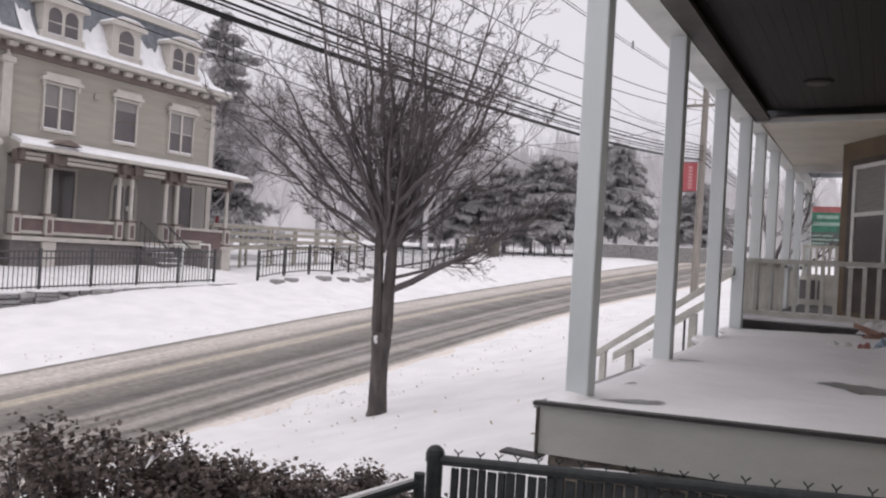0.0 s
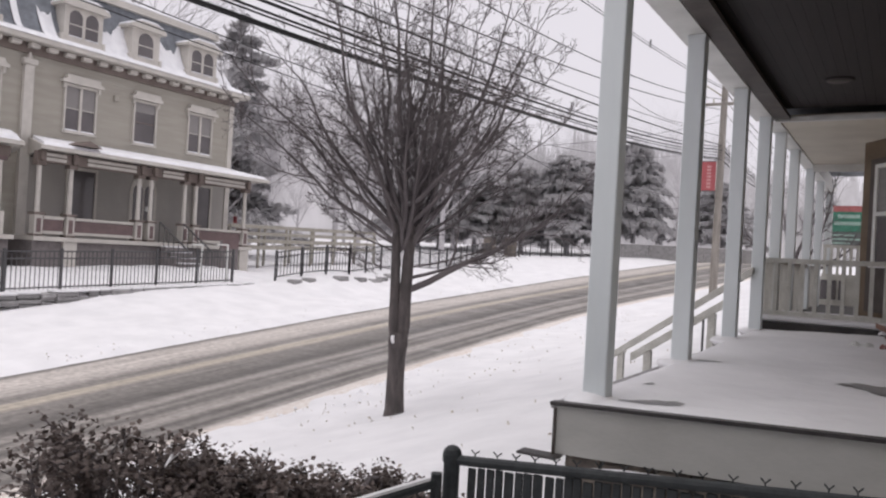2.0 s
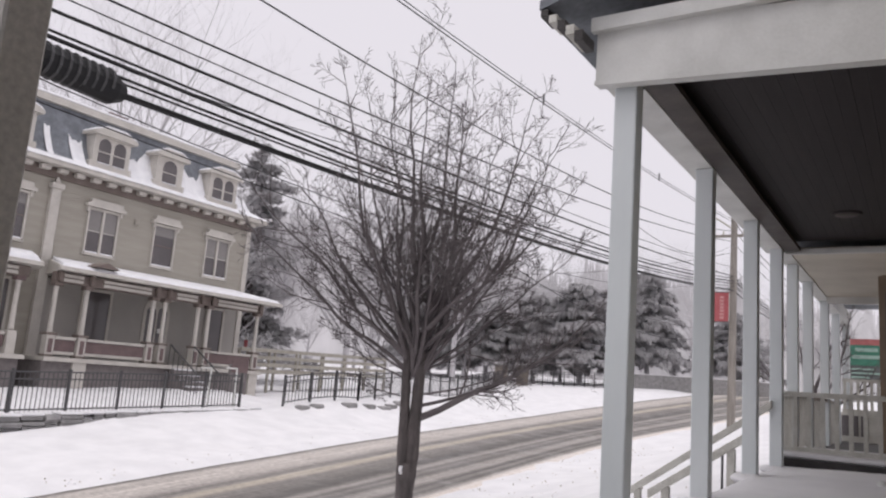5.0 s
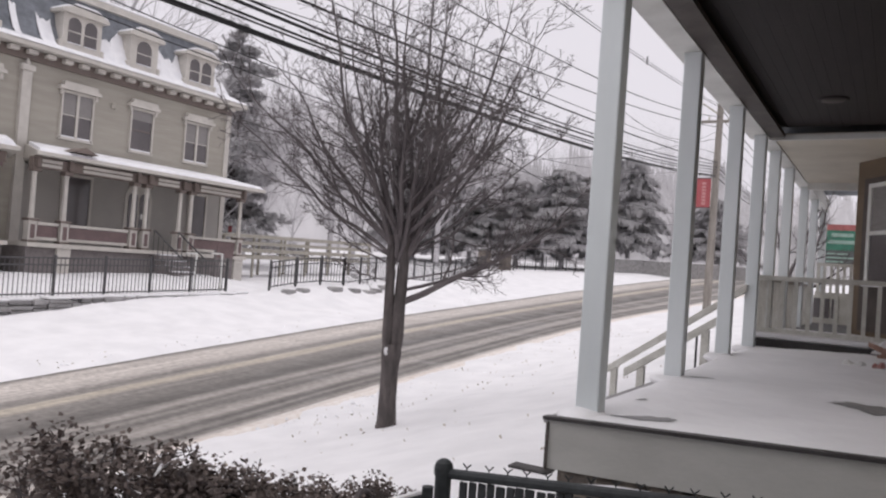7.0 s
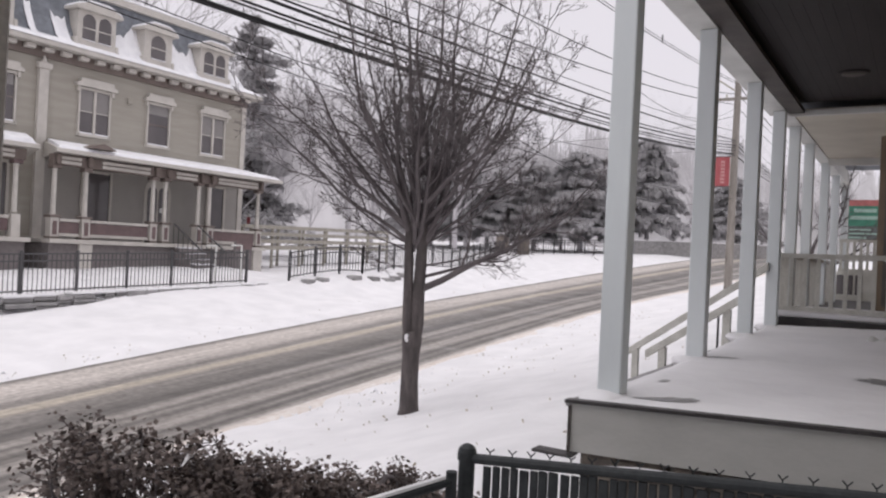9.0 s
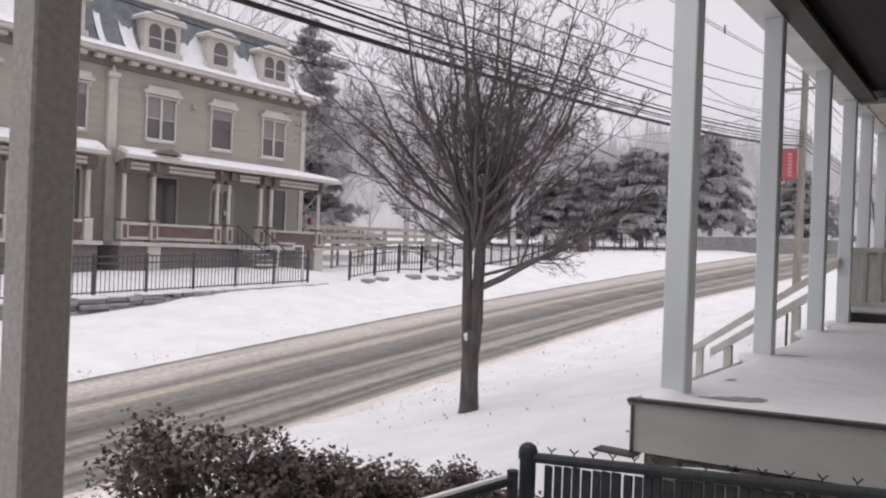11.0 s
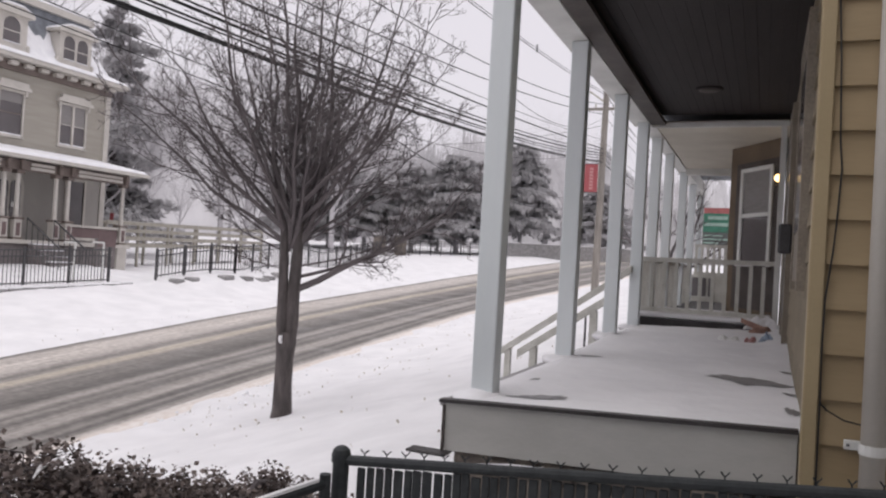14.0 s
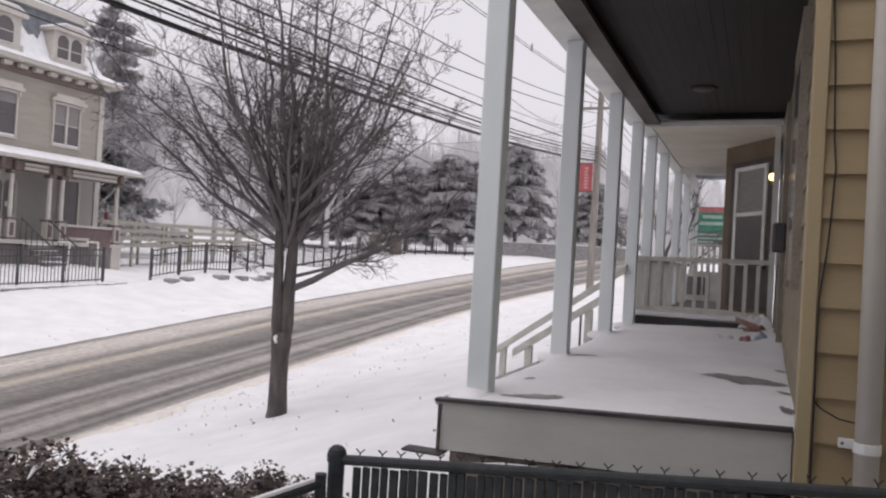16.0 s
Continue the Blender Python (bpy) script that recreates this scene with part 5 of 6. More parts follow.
def spruce_kind(seed, height, spread, low=0.13):
    """A broad evergreen, haze put into its pale tone: whorls of drooping boughs, each a ragged frond with hanging tips.
    """
    rnd = random.Random(seed)
    t = thing("conifer", "broad evergreen with drooping boughs beyond the road, hazed grey by its colour", "tree", group="evergreens beyond the road")
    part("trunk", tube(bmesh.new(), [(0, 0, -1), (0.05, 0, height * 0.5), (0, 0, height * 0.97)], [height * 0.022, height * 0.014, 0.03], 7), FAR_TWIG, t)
    vs, fs = [], []
    n = 112
    for i in range(n):
        f = (i + rnd.random()) / n
        z = height * (low + (0.97 - low) * f)
        reach = spread * (1 - f) ** 0.55 * rnd.uniform(0.5, 1.1) * (0.92 + 0.1 * math.sin(f * 13 + seed)) + 0.3
        a = i * 2.4 + rnd.uniform(-0.5, 0.5)
        out, across = Vector((math.cos(a), math.sin(a), 0)), Vector((-math.sin(a), math.cos(a), 0))
        rise = rnd.uniform(0.05, 0.5)
        # sprays hang like short curtains from the bough and its side twigs
        for _ in range(int(30 + reach * 26)):
            u = rnd.random() ** 0.5
            w = reach * 0.34 * (1 - u) ** 0.55 + 0.06
            o = out * reach * u + across * rnd.uniform(-w, w) + Vector((0, 0, z + reach * (rise * u - 0.45 * u * u) + rnd.uniform(-0.12, 0.06)))
            b = rnd.uniform(0, 2 * math.pi)
            g = Vector((math.cos(b), math.sin(b), rnd.uniform(-0.2, 0.2))) * rnd.uniform(0.12, 0.3)
            e = out * rnd.uniform(0.0, 0.35) + Vector((rnd.uniform(-0.15, 0.15), rnd.uniform(-0.15, 0.15), -rnd.uniform(0.25, 0.7)))
            c = len(vs)
            vs += [o - g, o + g, o + e]
            fs.append((c, c + 1, c + 2))
        c = len(vs)
        tip = out * reach + Vector((0, 0, z + reach * (rise - 0.45)))
        vs += [tip - out * 0.6 - across * 0.22, tip - out * 0.6 + across * 0.22, tip + out * 0.35 - Vector((0, 0, 0.1))]
        fs.append((c, c + 1, c + 2))
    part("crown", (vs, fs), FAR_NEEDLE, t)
    return t


def woods():
    kinds = [bare_tree_kind(41, 13.0), bare_tree_kind(42, 11.0), bare_tree_kind(43, 15.0)]
    rnd = random.Random(77)
    spots = [(-36, 33), (-40, 38), (-34, 42), (-45, 45), (-38, 50), (-33, 55), (-50, 52), (-44, 58), (-36, 62), (-30, 70), (-42, 70), (-52, 66), (-26, 78), (-35, 80), (-46, 82),
             (-22, 88), (-58, 80), (-30, 92), (-40, 96), (-16, 96), (-52, 98), (-24, 104), (-64, 72), (-60, 60), (-56, 44), (-48, 34), (-10, 110), (-34, 112), (-4, 120), (-46, 112), (-47, 20), (-50, 26), (-46, 31)]
    used = set()
    for i, (x, y) in enumerate(spots):
        k = i % 3
        m = pose(x, y, ground_z(x, y) - 0.2, 0, 0, rnd.uniform(0, 360)) @ Matrix.Scale(rnd.uniform(0.8, 1.15) * (1.45 if y < 32 else 1), 4)
        if k not in used:
            used.add(k)
            kinds[k].matrix_basis = m
        else:
            o = copy_thing(kinds[k], m)
            o.matrix_basis = m
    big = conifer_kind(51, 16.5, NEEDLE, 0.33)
    big.matrix_basis = pose(-37.2, 35.6, 1.0)
    pine = spruce_kind(53, 11.5, 5.2, 0.22)
    pine.matrix_basis = pose(-22.2, 72.0, ground_z(-22.2, 72.0) - 0.3)
    for x, y, k in ((-26.8, 67.0, 0.93), (-31.0, 66.0, 0.82), (-35.2, 64.5, 0.78), (-39.6, 65.5, 1.12), (-42.5, 66, 0.9), (-18.5, 92, 0.9)):
        m = pose(x, y, ground_z(x, y) - 0.3, 0, 0, rnd.uniform(0, 360)) @ Matrix.Diagonal((k * 1.3, k * 1.3, k * 0.92, 1))
        copy_thing(pine, m).matrix_basis = m
    # a small bent tree beyond the second porch
    sx, sy = -1.98, 17.4
    t = thing("small_tree", "small bare crooked tree behind the second porch", "tree", (sx, sy, ground_z(sx, sy)))
    r2 = random.Random(8)
    foot = Vector((sx, sy, ground_z(sx, sy)))
    part("trunk", tube(bmesh.new(), [foot - Vector((0, 0, 0.2)), foot + Vector((0.03, 0, 0.7)), foot + Vector((-0.03, 0, 1.2))], [0.07, 0.055, 0.05], 8), TWIG, t)
    bm = bmesh.new()
    for dx, dy, h, ln in ((-0.9, 0.2, 0.9, 1.9), (-0.4, -0.2, 1.1, 2.2), (0.35, 0.1, 1.15, 2.3), (0.9, -0.1, 1.0, 2.4), (1.3, 0.2, 0.9, 2.2), (0.1, 0.3, 1.1, 2.4)):
        shoot(bm, foot + Vector((0, 0, h)), (dx, dy, 1), ln, 0.036, 1, r2, 0.02, (0, 8, 5), (0, 0.42, 0.5))
    part("crown", bm, TWIG, t)


woods()


def far_woods():
    """Distant woods with haze painted in: a tall uneven band far off, in two depths."""
    m = bpy.data.materials.new("hazed_far_woods")
    m.use_nodes = True
    n, l = m.node_tree.nodes, m.node_tree.links
    b = n["Principled BSDF"]
    co, nz, rp = n.new("ShaderNodeTexCoord"), n.new("ShaderNodeTexNoise"), n.new("ShaderNodeValToRGB")
    mp = n.new("ShaderNodeMapping")
    mp.inputs["Scale"].default_value = (0.16, 0.16, 0.10)
    l.new(co.outputs["Object"], mp.inputs["Vector"]), l.new(mp.outputs[0], nz.inputs["Vector"])
    nz.inputs["Scale"].default_value, nz.inputs["Detail"].default_value = 1.0, 8
    # pale greys and a self-glow stand in for haze over the woods
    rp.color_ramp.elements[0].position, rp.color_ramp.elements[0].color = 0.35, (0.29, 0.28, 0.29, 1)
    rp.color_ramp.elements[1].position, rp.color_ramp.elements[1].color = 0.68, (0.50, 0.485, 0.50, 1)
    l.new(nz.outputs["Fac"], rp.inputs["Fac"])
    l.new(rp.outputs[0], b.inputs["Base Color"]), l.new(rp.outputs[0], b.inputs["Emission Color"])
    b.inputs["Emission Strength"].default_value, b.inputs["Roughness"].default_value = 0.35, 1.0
    rnd = random.Random(90)
    for dist, tall, seed in ((135.0, 1.0, 1), (112.0, 0.72, 2)):
        vs, fs = [], []
        a = -12.0
        while a < 75.0:
            w = rnd.uniform(0.10, 0.22)
            # height by bearing: tall groves to the side, lower ahead up the road
            el = float(np.interp(a, (-12, -2, 6, 12, 18, 26, 34, 42, 50, 75), (6.0, 6.0, 7.0, 8.0, 8.5, 8.6, 9.6, 11.5, 12.0, 12.0))) * tall
            el += 1.6 * noise.noise((a * 0.5, seed * 9.0, 0)) + 0.9 * noise.noise((a * 2.1, seed * 5.0, 1)) + rnd.uniform(-0.55, 0.45)
            k = len(vs)
            for q in (0.0, 0.5, 1.0):
                for e in (a - w * (0.75 - 0.55 * q), a + w * (0.75 - 0.55 * q)):
                    r = radians(e)
                    z = 1.0 + q * (dist * math.tan(radians(max(el, 1.0))) + 1.6)
                    vs.append((-math.sin(r) * dist, math.cos(r) * dist, z))
            fs += [(k, k + 1, k + 3, k + 2), (k + 2, k + 3, k + 5, k + 4)]
            a += w * 0.55
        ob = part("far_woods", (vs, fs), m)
        tagged(ob, "distant woods with haze painted into their glowing grey", "backdrop", kind="structure")


far_woods()


def litter():
    """Dead leaves and grass tips poking through the snow near the kerb."""
    rnd = random.Random(15)
    vs, fs = [], []
    for i in range(420):
        if i < 250:
            y = rnd.uniform(4.5, 26)
            x = near_edge(y) + abs(rnd.gauss(0, 1.3)) + 0.15
        elif i < 340:
            y = rnd.uniform(5, 32)
            x = far_edge(y) - abs(rnd.gauss(0, 0.35)) - 0.1
        else:
            x, y = rnd.uniform(-8, -1.9), rnd.uniform(4.5, 14)
        z = ground_z(x, y) + 0.02
        r, a = rnd.uniform(0.008, 0.026), rnd.uniform(0, 6.3)
        k = len(vs)
        c, q = math.cos(a) * r, math.sin(a) * r
        up = rnd.uniform(0.004, 0.02)
        vs += [(x - c, y - q, z - 0.02), (x + c, y + q, z + up * 0.4), (x + q * 0.7, y - c * 0.7, z + up), (x - q * 0.5, y + c * 0.5, z - 0.02)]
        fs += [(k, k + 1, k + 2), (k, k + 3, k + 1)]
    ob = part("leaf_litter", (vs, fs), LITTER)
    tagged(ob, "dead leaves and grass tips poking through the snow", "leaf litter", kind="stuff")
    # clods of thrown slush along the kerbs
    vs, fs = [], []
    for i in range(420):
        y = rnd.uniform(3, 40)
        x = (near_edge(y) + abs(rnd.gauss(0, 0.35))) if i % 2 else (far_edge(y) - abs(rnd.gauss(0, 0.4)))
        z, r = ground_z(x, y) + 0.015, rnd.uniform(0.02, 0.055)
        k = len(vs)
        for q in range(6):
            a = q * math.pi / 3
            vs.append((x + r * math.cos(a) * rnd.uniform(0.7, 1.2), y + r * math.sin(a) * rnd.uniform(0.7, 1.2), z - 0.02))
        vs.append((x + rnd.uniform(-0.01, 0.01), y, z + r * rnd.uniform(0.15, 0.4)))
        fs += [(k + q, k + (q + 1) % 6, k + 6) for q in range(6)]
    ob = part("slush_clods", (vs, fs), ROOF_SNOW)
    tagged(ob, "clods of thrown slush along the road edges", "slush", kind="stuff")


litter()


# ---- pole, banner and wires ----
def pole_and_wires():
    px, py = -7.45, 36.7
    pz = ground_z(px, py)
    p = thing("utility_pole", "weathered wooden utility pole with a cross-arm", "utility pole", (px, py, pz))
    part("shaft", tube(bmesh.new(), [(px, py, pz - 0.3), (px + 0.06, py, 11.2)], [0.19, 0.14], 12), POLEWOOD, p)
    part("cross_arm", box(px - 1.1, px + 0.9, py - 0.14, py - 0.04 + 0.0, 10.2, 10.32), POLEWOOD, p)
    for dx in (-1.0, -0.4, 0.5):
        part("insulator", tube(bmesh.new(), [(px + dx, py - 0.1, 10.32), (px + dx, py - 0.1, 10.5)], [0.05, 0.03], 8), PIPE, p)
    part("lamp_arm", tube(bmesh.new(), [(px, py, 10.6), (px - 0.6, py - 0.5, 11.0), (px - 1.3, py - 1.0, 11.0)], 0.04, 6), PIPE, p)
    b = thing("street_banner", "red vertical banner hung from the utility pole", "banner", (px - 0.4, py, 6.3))
    part("cloth", box(px - 0.80, px - 0.15, py - 0.03, py - 0.01, 6.3, 7.62), REDBANNER, b, "red cloth with a pale word down it")
    part("hem", box(px - 0.148, px - 0.10, py - 0.03, py - 0.01, 6.3, 7.62), WHITE_TRIM, b, "white hem along the pole side")
    part("rod", tube(bmesh.new(), [(px - 0.82, py - 0.02, 7.64), (px, py - 0.02, 7.64)], 0.02, 6), IRON, b)
    part("rod", tube(bmesh.new(), [(px - 0.82, py - 0.02, 6.28), (px, py - 0.02, 6.28)], 0.02, 6), IRON, b)
    for i in range(7):
        part("letter_bar", box(px - 0.54, px - 0.36, py - 0.045, py - 0.031, 6.42 + i * 0.155, 6.42 + i * 0.155 + 0.10), BANNERTEXT, b)
    # wires along the kerb: bow, slope and height of each, and its radius
    wires = ((0.00162, 0.00900, 5.640, 0.024), (0.00162, 0.00900, 5.530, 0.018), (0.00147, 0.01200, 5.36, 0.027), (0.00147, 0.01200, 5.29, 0.016), (0.00080, 0.04000, 5.830, 0.020), (0.00160, 0.01100, 5.74, 0.016), (0.00150, 0.01200, 5.44, 0.014),
             (0.00110, 0.03500, 6.020, 0.009), (0.00170, 0.04200, 6.190, 0.014), (0.00300, -0.02700, 7.440, 0.013), (0.00130, 0.01550, 8.600, 0.013), (0.00130, 0.01550, 8.720, 0.010),
             (0.00440, -0.08200, 5.500, 0.007), (0.00150, -0.04000, 5.170, 0.007))
    for i, (bow, slope, high, r) in enumerate(wires):
        ys = list(np.linspace(-30, py, 42)) + list(np.linspace(py, py + 36, 14))[1:]
        x = -7.4 - 0.05 * (i % 3) + 0.05
        top = bow * py * py + slope * py + high
        pts = []
        for y in ys:
            z = bow * y * y + slope * y + high if y >= 0 else high + y * slope
            if y > py:
                z = top + 0.05 * (y - py) - 0.0022 * (y - py) * (36 - (y - py))
            pts.append((x - (0.03 * (y - py) if y > py else 0), y, z))
        solid("overhead_cable", tube(bmesh.new(), pts, r, 5), CABLE, "black overhead cable sagging along the street", "cable", "overhead cables")
    for y in (15.5, 24.7):
        z = 0.0013 * y * y + 0.0155 * y + 8.66
        sp = thing("cable_spacer", "small spacer clamp between two overhead cables", "cable spacer", (-7.4, y, z), "cable spacers")
        part("clamp", tube(bmesh.new(), [(-7.38, y, z - 0.12), (-7.38, y, z + 0.15)], 0.025, 6), IRON, sp)
    # splice case hung on the thick cable
    s = thing("splice_case", "black ribbed cable splice case on the thick cable", "splice case", (-7.4, 4.4, 5.3))
    part("case", tube(bmesh.new(), [(-7.4, 3.75, 5.48), (-7.4, 3.9, 5.48), (-7.4, 4.75, 5.44), (-7.4, 4.88, 5.44)], [0.1, 0.17, 0.17, 0.1], 12), CABLE, s)
    for k in range(8):
        yy = 3.95 + k * 0.1
        part("rib", tube(bmesh.new(), [(-7.4, yy, 5.475), (-7.4, yy + 0.03, 5.474)], 0.185, 12), IRON, s)
    for p0, p1, sag in (((-7.4, 4.9, 5.72), (-20, 34, 14.0), 0.4), ((-7.4, py, 9.5), (-27, 26, 8.8), 1.4), ((-7.4, 20.5, 7.9), (-7.4, 36.7, 9.9), 0.9), ((-7.4, 14, 5.2), (-7.4, 36.7, 6.0), 1.0)):
        pts = [Vector(p0).lerp(Vector(p1), k / 14) - Vector((0, 0, sag * 4 * (k / 14) * (1 - k / 14))) for k in range(15)]
        solid("service_cable", tube(bmesh.new(), pts, 0.009, 4), CABLE, "thin service cable crossing the street", "cable", "overhead cables")


pole_and_wires()


# ---- foreground: slatted chain-link fence, hedge, own post ----
def slat_fence():
    f = thing("slatted_fence", "dark green chain-link fence with privacy slats", "fence", (-0.8, 2.6, 1.0))
    y = 2.6
    post = part("corner_post", tube(bmesh.new(), [(-1.459, y, 0.6), (-1.459, y, 1.825)], 0.032, 14), GREENVINYL, f)
    part("cap", tube(bmesh.new(), [(-1.459, y, 1.81), (-1.459, y, 1.84), (-1.459, y, 1.858), (-1.459, y, 1.869), (-1.459, y, 1.873)], [0.037, 0.037, 0.031, 0.018, 0.006], 16), GREENVINYL, post, "domed post cap")

    def top(x):
        return 1.821 + (x + 1.42) * 0.0937
    part("top_rail", tube(bmesh.new(), [(-1.43, y, top(-1.43)), (0.9, y, top(0.9))], 0.02, 10), GREENVINYL, f)
    part("rail_snow", tube(bmesh.new(), [(-0.95, y + 0.005, top(-0.95) + 0.014), (-0.8, y + 0.005, top(-0.8) + 0.017), (-0.62, y + 0.005, top(-0.62) + 0.014)], [0.003, 0.008, 0.003], 6), SNOW, f)
    rnd = random.Random(61)
    x = -1.385
    while x < 0.85:
        w = rnd.uniform(0.027, 0.037)
        part("slat", box(x, x + w, y - 0.006, y + 0.006, 0.75, top(x) - 0.018 - rnd.uniform(0, 0.01), 0.003), GREENVINYL, f)
        x += w + rnd.uniform(0.002, 0.010)
    x = -1.36
    while x < 0.85:
        t = top(x)
        bm = tube(bmesh.new(), [(x - 0.012, y - 0.01, t + 0.045), (x, y, t + 0.028), (x + 0.002, y, t - 0.02)], 0.0028, 4)
        tube(bm, [(x + 0.014, y + 0.008, t + 0.042), (x, y, t + 0.028)], 0.0028, 4)
        part("wire_barb", bm, GREENVINYL, f)
        x += rnd.uniform(0.075, 0.095)
    g = thing("chain_link_fence", "lower chain-link fence with a snowy top rail", "fence", (-1.45, 1.6, 1.0))
    part("end_post", tube(bmesh.new(), [(-1.465, 2.5, 0.6), (-1.465, 2.5, 1.785)], 0.022, 10), GREENVINYL, g)
    part("top_rail", tube(bmesh.new(), [(-1.47, 2.49, 1.75), (-1.93, 0.0, 1.69)], 0.02, 10), GREENVINYL, g)
    part("rail_snow", tube(bmesh.new(), [(-1.475, 2.46, 1.767), (-1.93, 0.0, 1.708)], 0.012, 6), SNOW, g)
    bm = bmesh.new()
    for k in range(33):
        yy = 2.47 - k * 0.075
        for s in (-1, 1):
            tube(bm, [(-1.47 - 0.185 * (2.5 - yy), yy, 1.74 - 0.024 * (2.5 - yy)), (-1.47 - 0.185 * (2.5 - yy - s * 0.5), yy + s * 0.5, 1.05)], 0.002, 3)
    part("mesh", bm, GREENVINYL, g)["kind"] = "stuff"


slat_fence()


def hedge():
    h = thing("hedge", "straggly hedge of small dark leaves with snow specks", "hedge", (-2.3, 2.3, 1.0))
    rnd = random.Random(71)

    def crest(y):
        return float(np.interp(y, (1.2, 1.34, 1.42, 1.65, 1.92, 2.09, 2.38, 2.71, 2.92, 3.25, 3.5, 3.85, 4.2), (1.4, 1.62, 1.86, 1.94, 1.85, 1.80, 1.69, 1.62, 1.47, 1.45, 1.41, 1.22, 1.1)))
    bm = bmesh.new()
    tips = []
    for i in range(250):
        y = rnd.uniform(1.54, 3.95)
        if rnd.random() < 0.62 * smooth((y - 2.6) / 0.5):
            continue
        x = -2.35 + rnd.gauss(0, 0.16)
        top = crest(y) - abs(x + 2.35) * 0.5 + rnd.gauss(-0.04, 0.03) + (0.09 if rnd.random() < 0.04 else 0)
        z0 = ground_z(x, y) - 0.05
        pts = [Vector((x + rnd.uniform(-0.1, 0.1), y + rnd.uniform(-0.1, 0.1), z0)), Vector((x, y, (z0 + top) / 2)), Vector((x + rnd.uniform(-0.06, 0.06), y + rnd.uniform(-0.06, 0.06), top))]
        tube(bm, pts, [0.008, 0.006, 0.0025], 4, cap=False)
        for f in np.linspace(0.5, 1, 8):
            q = pts[0].lerp(pts[1], f * 2) if f < 0.5 else pts[1].lerp(pts[2], f * 2 - 1)
            e = q + Vector((rnd.uniform(-0.14, 0.14), rnd.uniform(-0.14, 0.14), rnd.uniform(0.0, 0.10)))
            if e.z < crest(e.y) + 0.06:
                tube(bm, [q, e], [0.004, 0.002], 3, cap=False)
                tips += [q.lerp(e, 0.5), e, e]
    part("stem_tangle", bm, TWIG, h)
    vs, fs, sv, sf = [], [], [], []

    def leaf(c, size, V, F):
        a = Vector((rnd.uniform(-1, 1), rnd.uniform(-1, 1), rnd.uniform(-0.8, 0.5))).normalized()
        b = a.cross(Vector((rnd.uniform(-1, 1), rnd.uniform(-1, 1), 1))).normalized()
        n = a.cross(b)
        k = len(V)
        V += [c, c + a * size * 0.45 + b * size * 0.42 + n * size * 0.1, c + a * size, c + a * size * 0.45 - b * size * 0.42 + n * size * 0.1]
        F += [(k, k + 1, k + 2), (k, k + 2, k + 3)]
    for c in tips:
        for _ in range(7):
            leaf(c + Vector((rnd.uniform(-0.04, 0.04), rnd.uniform(-0.04, 0.04), rnd.uniform(-0.035, 0.03))), rnd.uniform(0.015, 0.032), vs, fs)
    part("leaves", (vs, fs), LEAF, h, "small dark reddish leaves")["kind"] = "stuff"
    for c in tips[::60]:
        for _ in range(2):
            leaf(c + Vector((rnd.uniform(-0.02, 0.02), rnd.uniform(-0.02, 0.02), 0.012)), rnd.uniform(0.015, 0.035), sv, sf)
    part("snow_dusting", (sv, sf), SNOW, h)["kind"] = "stuff"
    bm = tube(bmesh.new(), [(-2.2, 1.86, 1.80), (-2.26, 1.94, 1.81), (-2.3, 2.02, 1.80), (-2.34, 2.13, 1.785)], [0.003, 0.009, 0.007, 0.003], 7)
    part("snow_ridge", bm, SNOW, h, "small ridge of snow caught on the leaves")
    for pts in ([(-2.3, 3.1, 1.1), (-2.28, 3.12, 1.35), (-2.26, 3.2, 1.46), (-2.27, 3.27, 1.44), (-2.29, 3.26, 1.36), (-2.3, 3.2, 1.3)], [(-2.2, 2.95, 1.15), (-2.22, 3.05, 1.33), (-2.26, 3.14, 1.38)]):
        part("bent_shoot", tube(bmesh.new(), pts, [0.016, 0.015, 0.014, 0.013, 0.011, 0.009][:len(pts)], 6), TWIG, h, "bare bent shoot")


hedge()


def own_porch():
    p = thing("near_porch", "taupe porch post beside the onlooker", "porch", (-0.6, -0.6, 0.9))
    part("post", box(-1.70, -1.60, 0.764, 0.862, 1.0, 4.6, 0.006), POSTGREY, p, "plain taupe painted post")
    part("deck", box(-1.38, 0.6, -6, 0.95, 0.9, 1.24), WET, p)
    # unseen roof, added to keep skylight off the next porch's end
    part("roof", box(-1.72, 0.6, -6, 0.95, 4.6, 4.75), SLATE, p)
    # unseen wall, added to darken faces turned towards the onlooker
    h = thing("near_house", "unseen plain house block added behind the onlooker to hold back skylight", "house", (3, -3, 0.9), kind="structure")
    part("wall", box(0.6, 6.5, -6, 1.6, 0.9, 7.5), SKIRT, h)


own_porch()


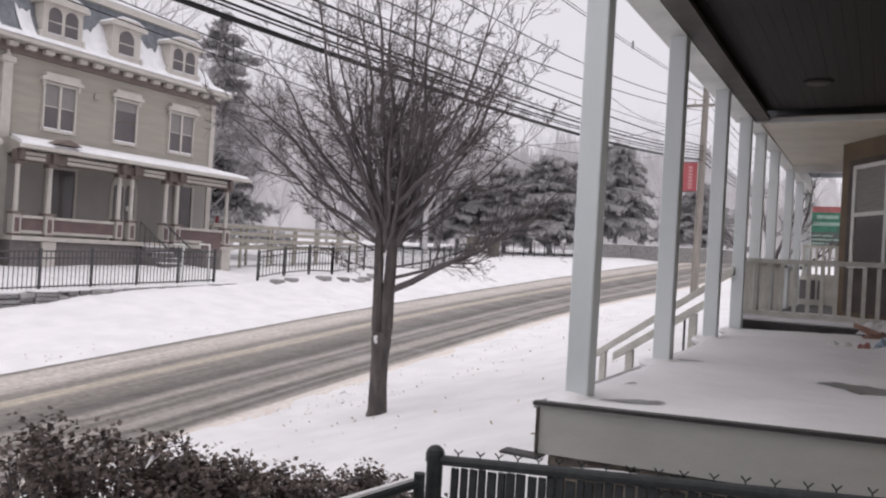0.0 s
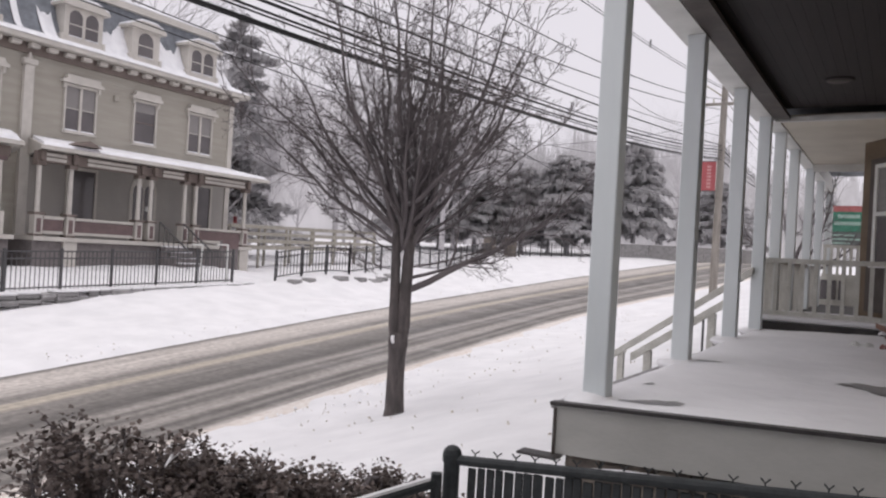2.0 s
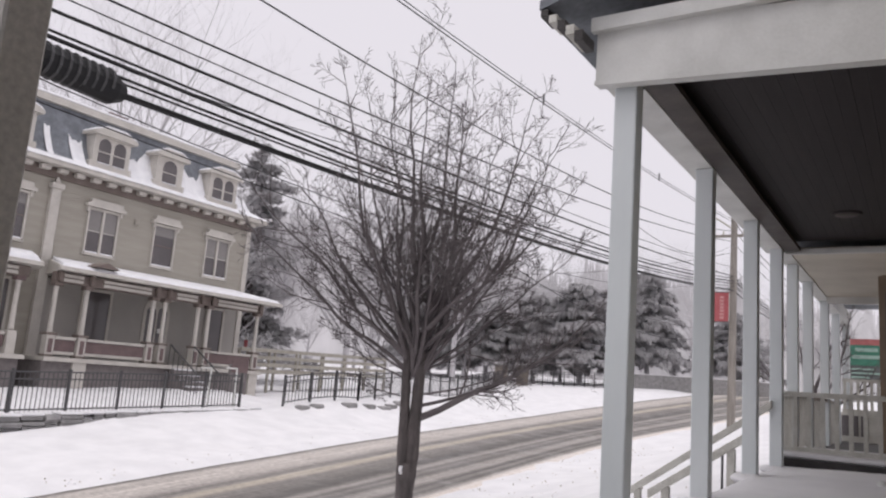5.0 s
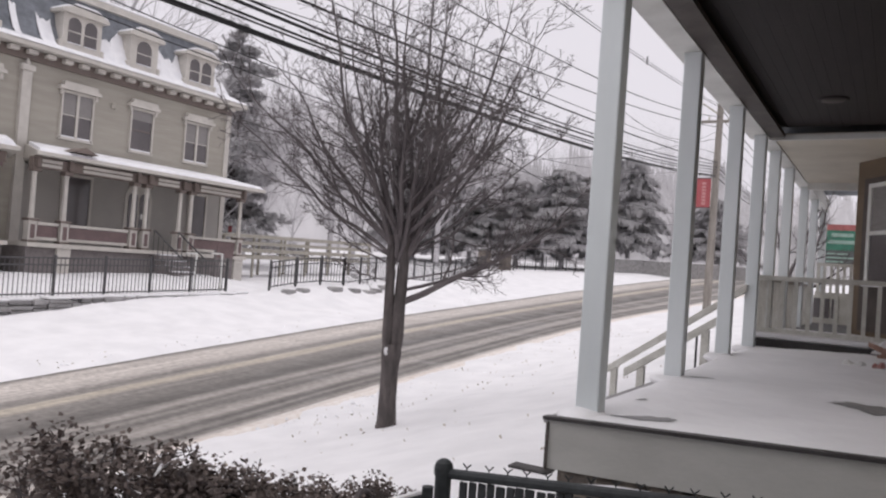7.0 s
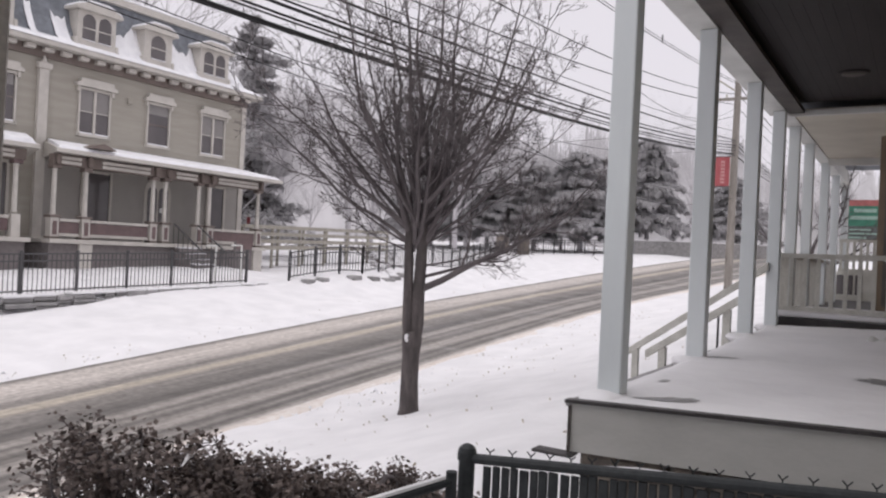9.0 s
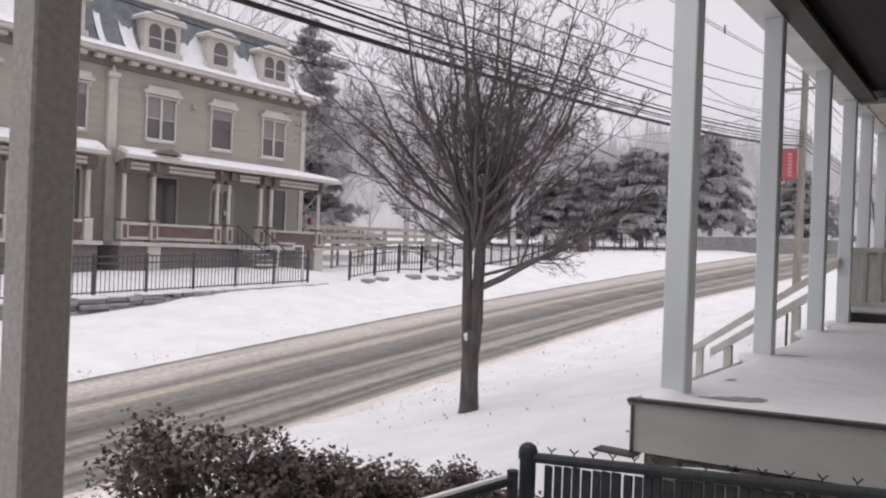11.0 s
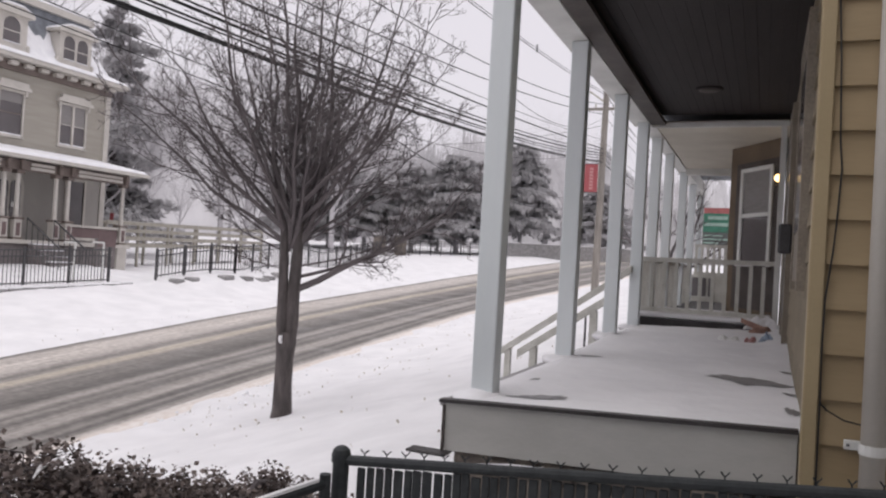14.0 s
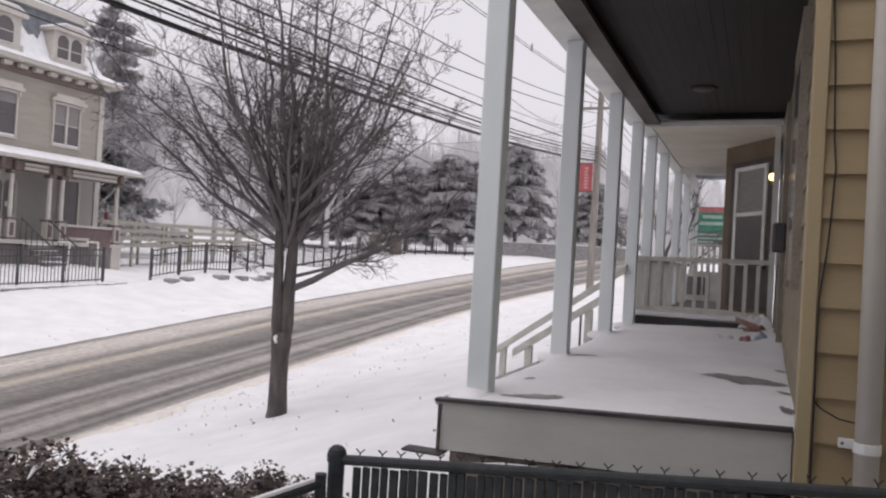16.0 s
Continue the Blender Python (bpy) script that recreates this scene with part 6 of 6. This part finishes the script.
# ---- a pickup on the road, short of the view ----
def pickup():
    paint = mat("white_truck_paint", (0.66, 0.66, 0.65), 0.3, second=(0.56, 0.555, 0.54), scale=2, bump=0, spec=0.5)
    rubber = mat("tyre_rubber", (0.03, 0.03, 0.03), 0.8, bump=0.1)
    chrome = mat("bumper_chrome", (0.5, 0.5, 0.5), 0.25, metal=0.9, bump=0)
    lens = mat("red_tail_lens", (0.4, 0.02, 0.02), 0.25, bump=0)
    X, Y = -11.0, 1.2
    Z = grade(Y) + 0.02
    t = thing("pickup_truck", "white regular-cab pickup truck with a beacon on its roof", "pickup truck", (X, Y, Z))

    def bx(name, x0, x1, y0, y1, z0, z1, m, parent, bevel=0.03, label=""):
        return part(name, box(X + x0, X + x1, Y + y0, Y + y1, Z + z0, Z + z1, bevel), m, parent, label)
    bx("bed_side", -0.98, -0.88, -2.6, -0.35, 0.55, 1.22, paint, t)
    bx("bed_side", 0.88, 0.98, -2.6, -0.35, 0.55, 1.22, paint, t)
    bx("bed_floor", -0.878, 0.878, -2.5, -0.36, 0.62, 0.72, EDGE, t)
    bx("tailgate", -0.88, 0.88, -2.62, -2.54, 0.65, 1.2, paint, t)
    bx("lower_body", -0.97, 0.97, -0.348, 1.2, 0.45, 1.12, paint, t, 0.05)
    bx("bonnet", -0.95, 0.95, 1.205, 2.6, 0.5, 1.15, paint, t, 0.08)
    cab = part("cab", hexa(bmesh.new(), [(X - 0.92, Y - 0.34, Z + 1.12), (X + 0.92, Y - 0.34, Z + 1.12), (X + 0.92, Y + 1.3, Z + 1.12), (X - 0.92, Y + 1.3, Z + 1.12)],
                           [(X - 0.74, Y - 0.22, Z + 1.84), (X + 0.74, Y - 0.22, Z + 1.84), (X + 0.74, Y + 0.62, Z + 1.84), (X - 0.74, Y + 0.62, Z + 1.84)]), paint, t)
    part("rear_window", hexa(bmesh.new(), [(X - 0.72, Y - 0.335, Z + 1.2), (X + 0.72, Y - 0.335, Z + 1.2), (X + 0.72, Y - 0.3, Z + 1.2), (X - 0.72, Y - 0.3, Z + 1.2)],
                             [(X - 0.62, Y - 0.26, Z + 1.72), (X + 0.62, Y - 0.26, Z + 1.72), (X + 0.62, Y - 0.22, Z + 1.72), (X - 0.62, Y - 0.22, Z + 1.72)]), DARKGLASS, cab)
    for sgn in (-1, 1):
        part("side_window", hexa(bmesh.new(), [(X + sgn * 0.90, Y - 0.1, Z + 1.22), (X + sgn * 0.905, Y + 0.95, Z + 1.22), (X + sgn * 0.86, Y + 0.95, Z + 1.22), (X + sgn * 0.86, Y - 0.1, Z + 1.22)],
                                 [(X + sgn * 0.785, Y - 0.08, Z + 1.72), (X + sgn * 0.785, Y + 0.55, Z + 1.72), (X + sgn * 0.74, Y + 0.55, Z + 1.72), (X + sgn * 0.74, Y - 0.08, Z + 1.72)]), DARKGLASS, cab)
        bx("tail_light", sgn * 0.9 - 0.07, sgn * 0.9 + 0.07, -2.64, -2.6, 0.78, 1.12, lens, t, 0.01, "red tail light")
        bx("mirror", sgn * 1.05 - 0.09, sgn * 1.05 + 0.09, 0.95, 1.05, 1.15, 1.38, EDGE, t, 0.02)
        bx("headlight", sgn * 0.75 - 0.15, sgn * 0.75 + 0.15, 2.58, 2.62, 0.82, 1.05, DARKGLASS, t, 0.01)
        for y in (-1.55, 1.75):
            w = part("wheel", tube(bmesh.new(), [(X + sgn * 0.99, Y + y, Z + 0.39), (X + sgn * 0.74, Y + y, Z + 0.39)], 0.39, 24), rubber, t, "black tyre")
            part("rim", tube(bmesh.new(), [(X + sgn * 1.0, Y + y, Z + 0.39), (X + sgn * 0.9, Y + y, Z + 0.39)], [0.22, 0.25], 16), chrome, w, "steel rim")
    bx("bumper", -0.98, 0.98, -2.82, -2.65, 0.45, 0.66, chrome, t, 0.03, "chrome rear bumper")
    bx("bumper", -0.98, 0.98, 2.61, 2.78, 0.42, 0.66, chrome, t, 0.03)
    bx("toolbox", -0.85, 0.85, -0.95, -0.45, 0.95, 1.3, paint, t, 0.03, "white tool box across the bed")
    part("beacon", tube(bmesh.new(), [(X, Y + 0.1, Z + 1.842), (X, Y + 0.1, Z + 1.95)], [0.08, 0.06], 12), lens, t, "orange-red roof beacon")


pickup()
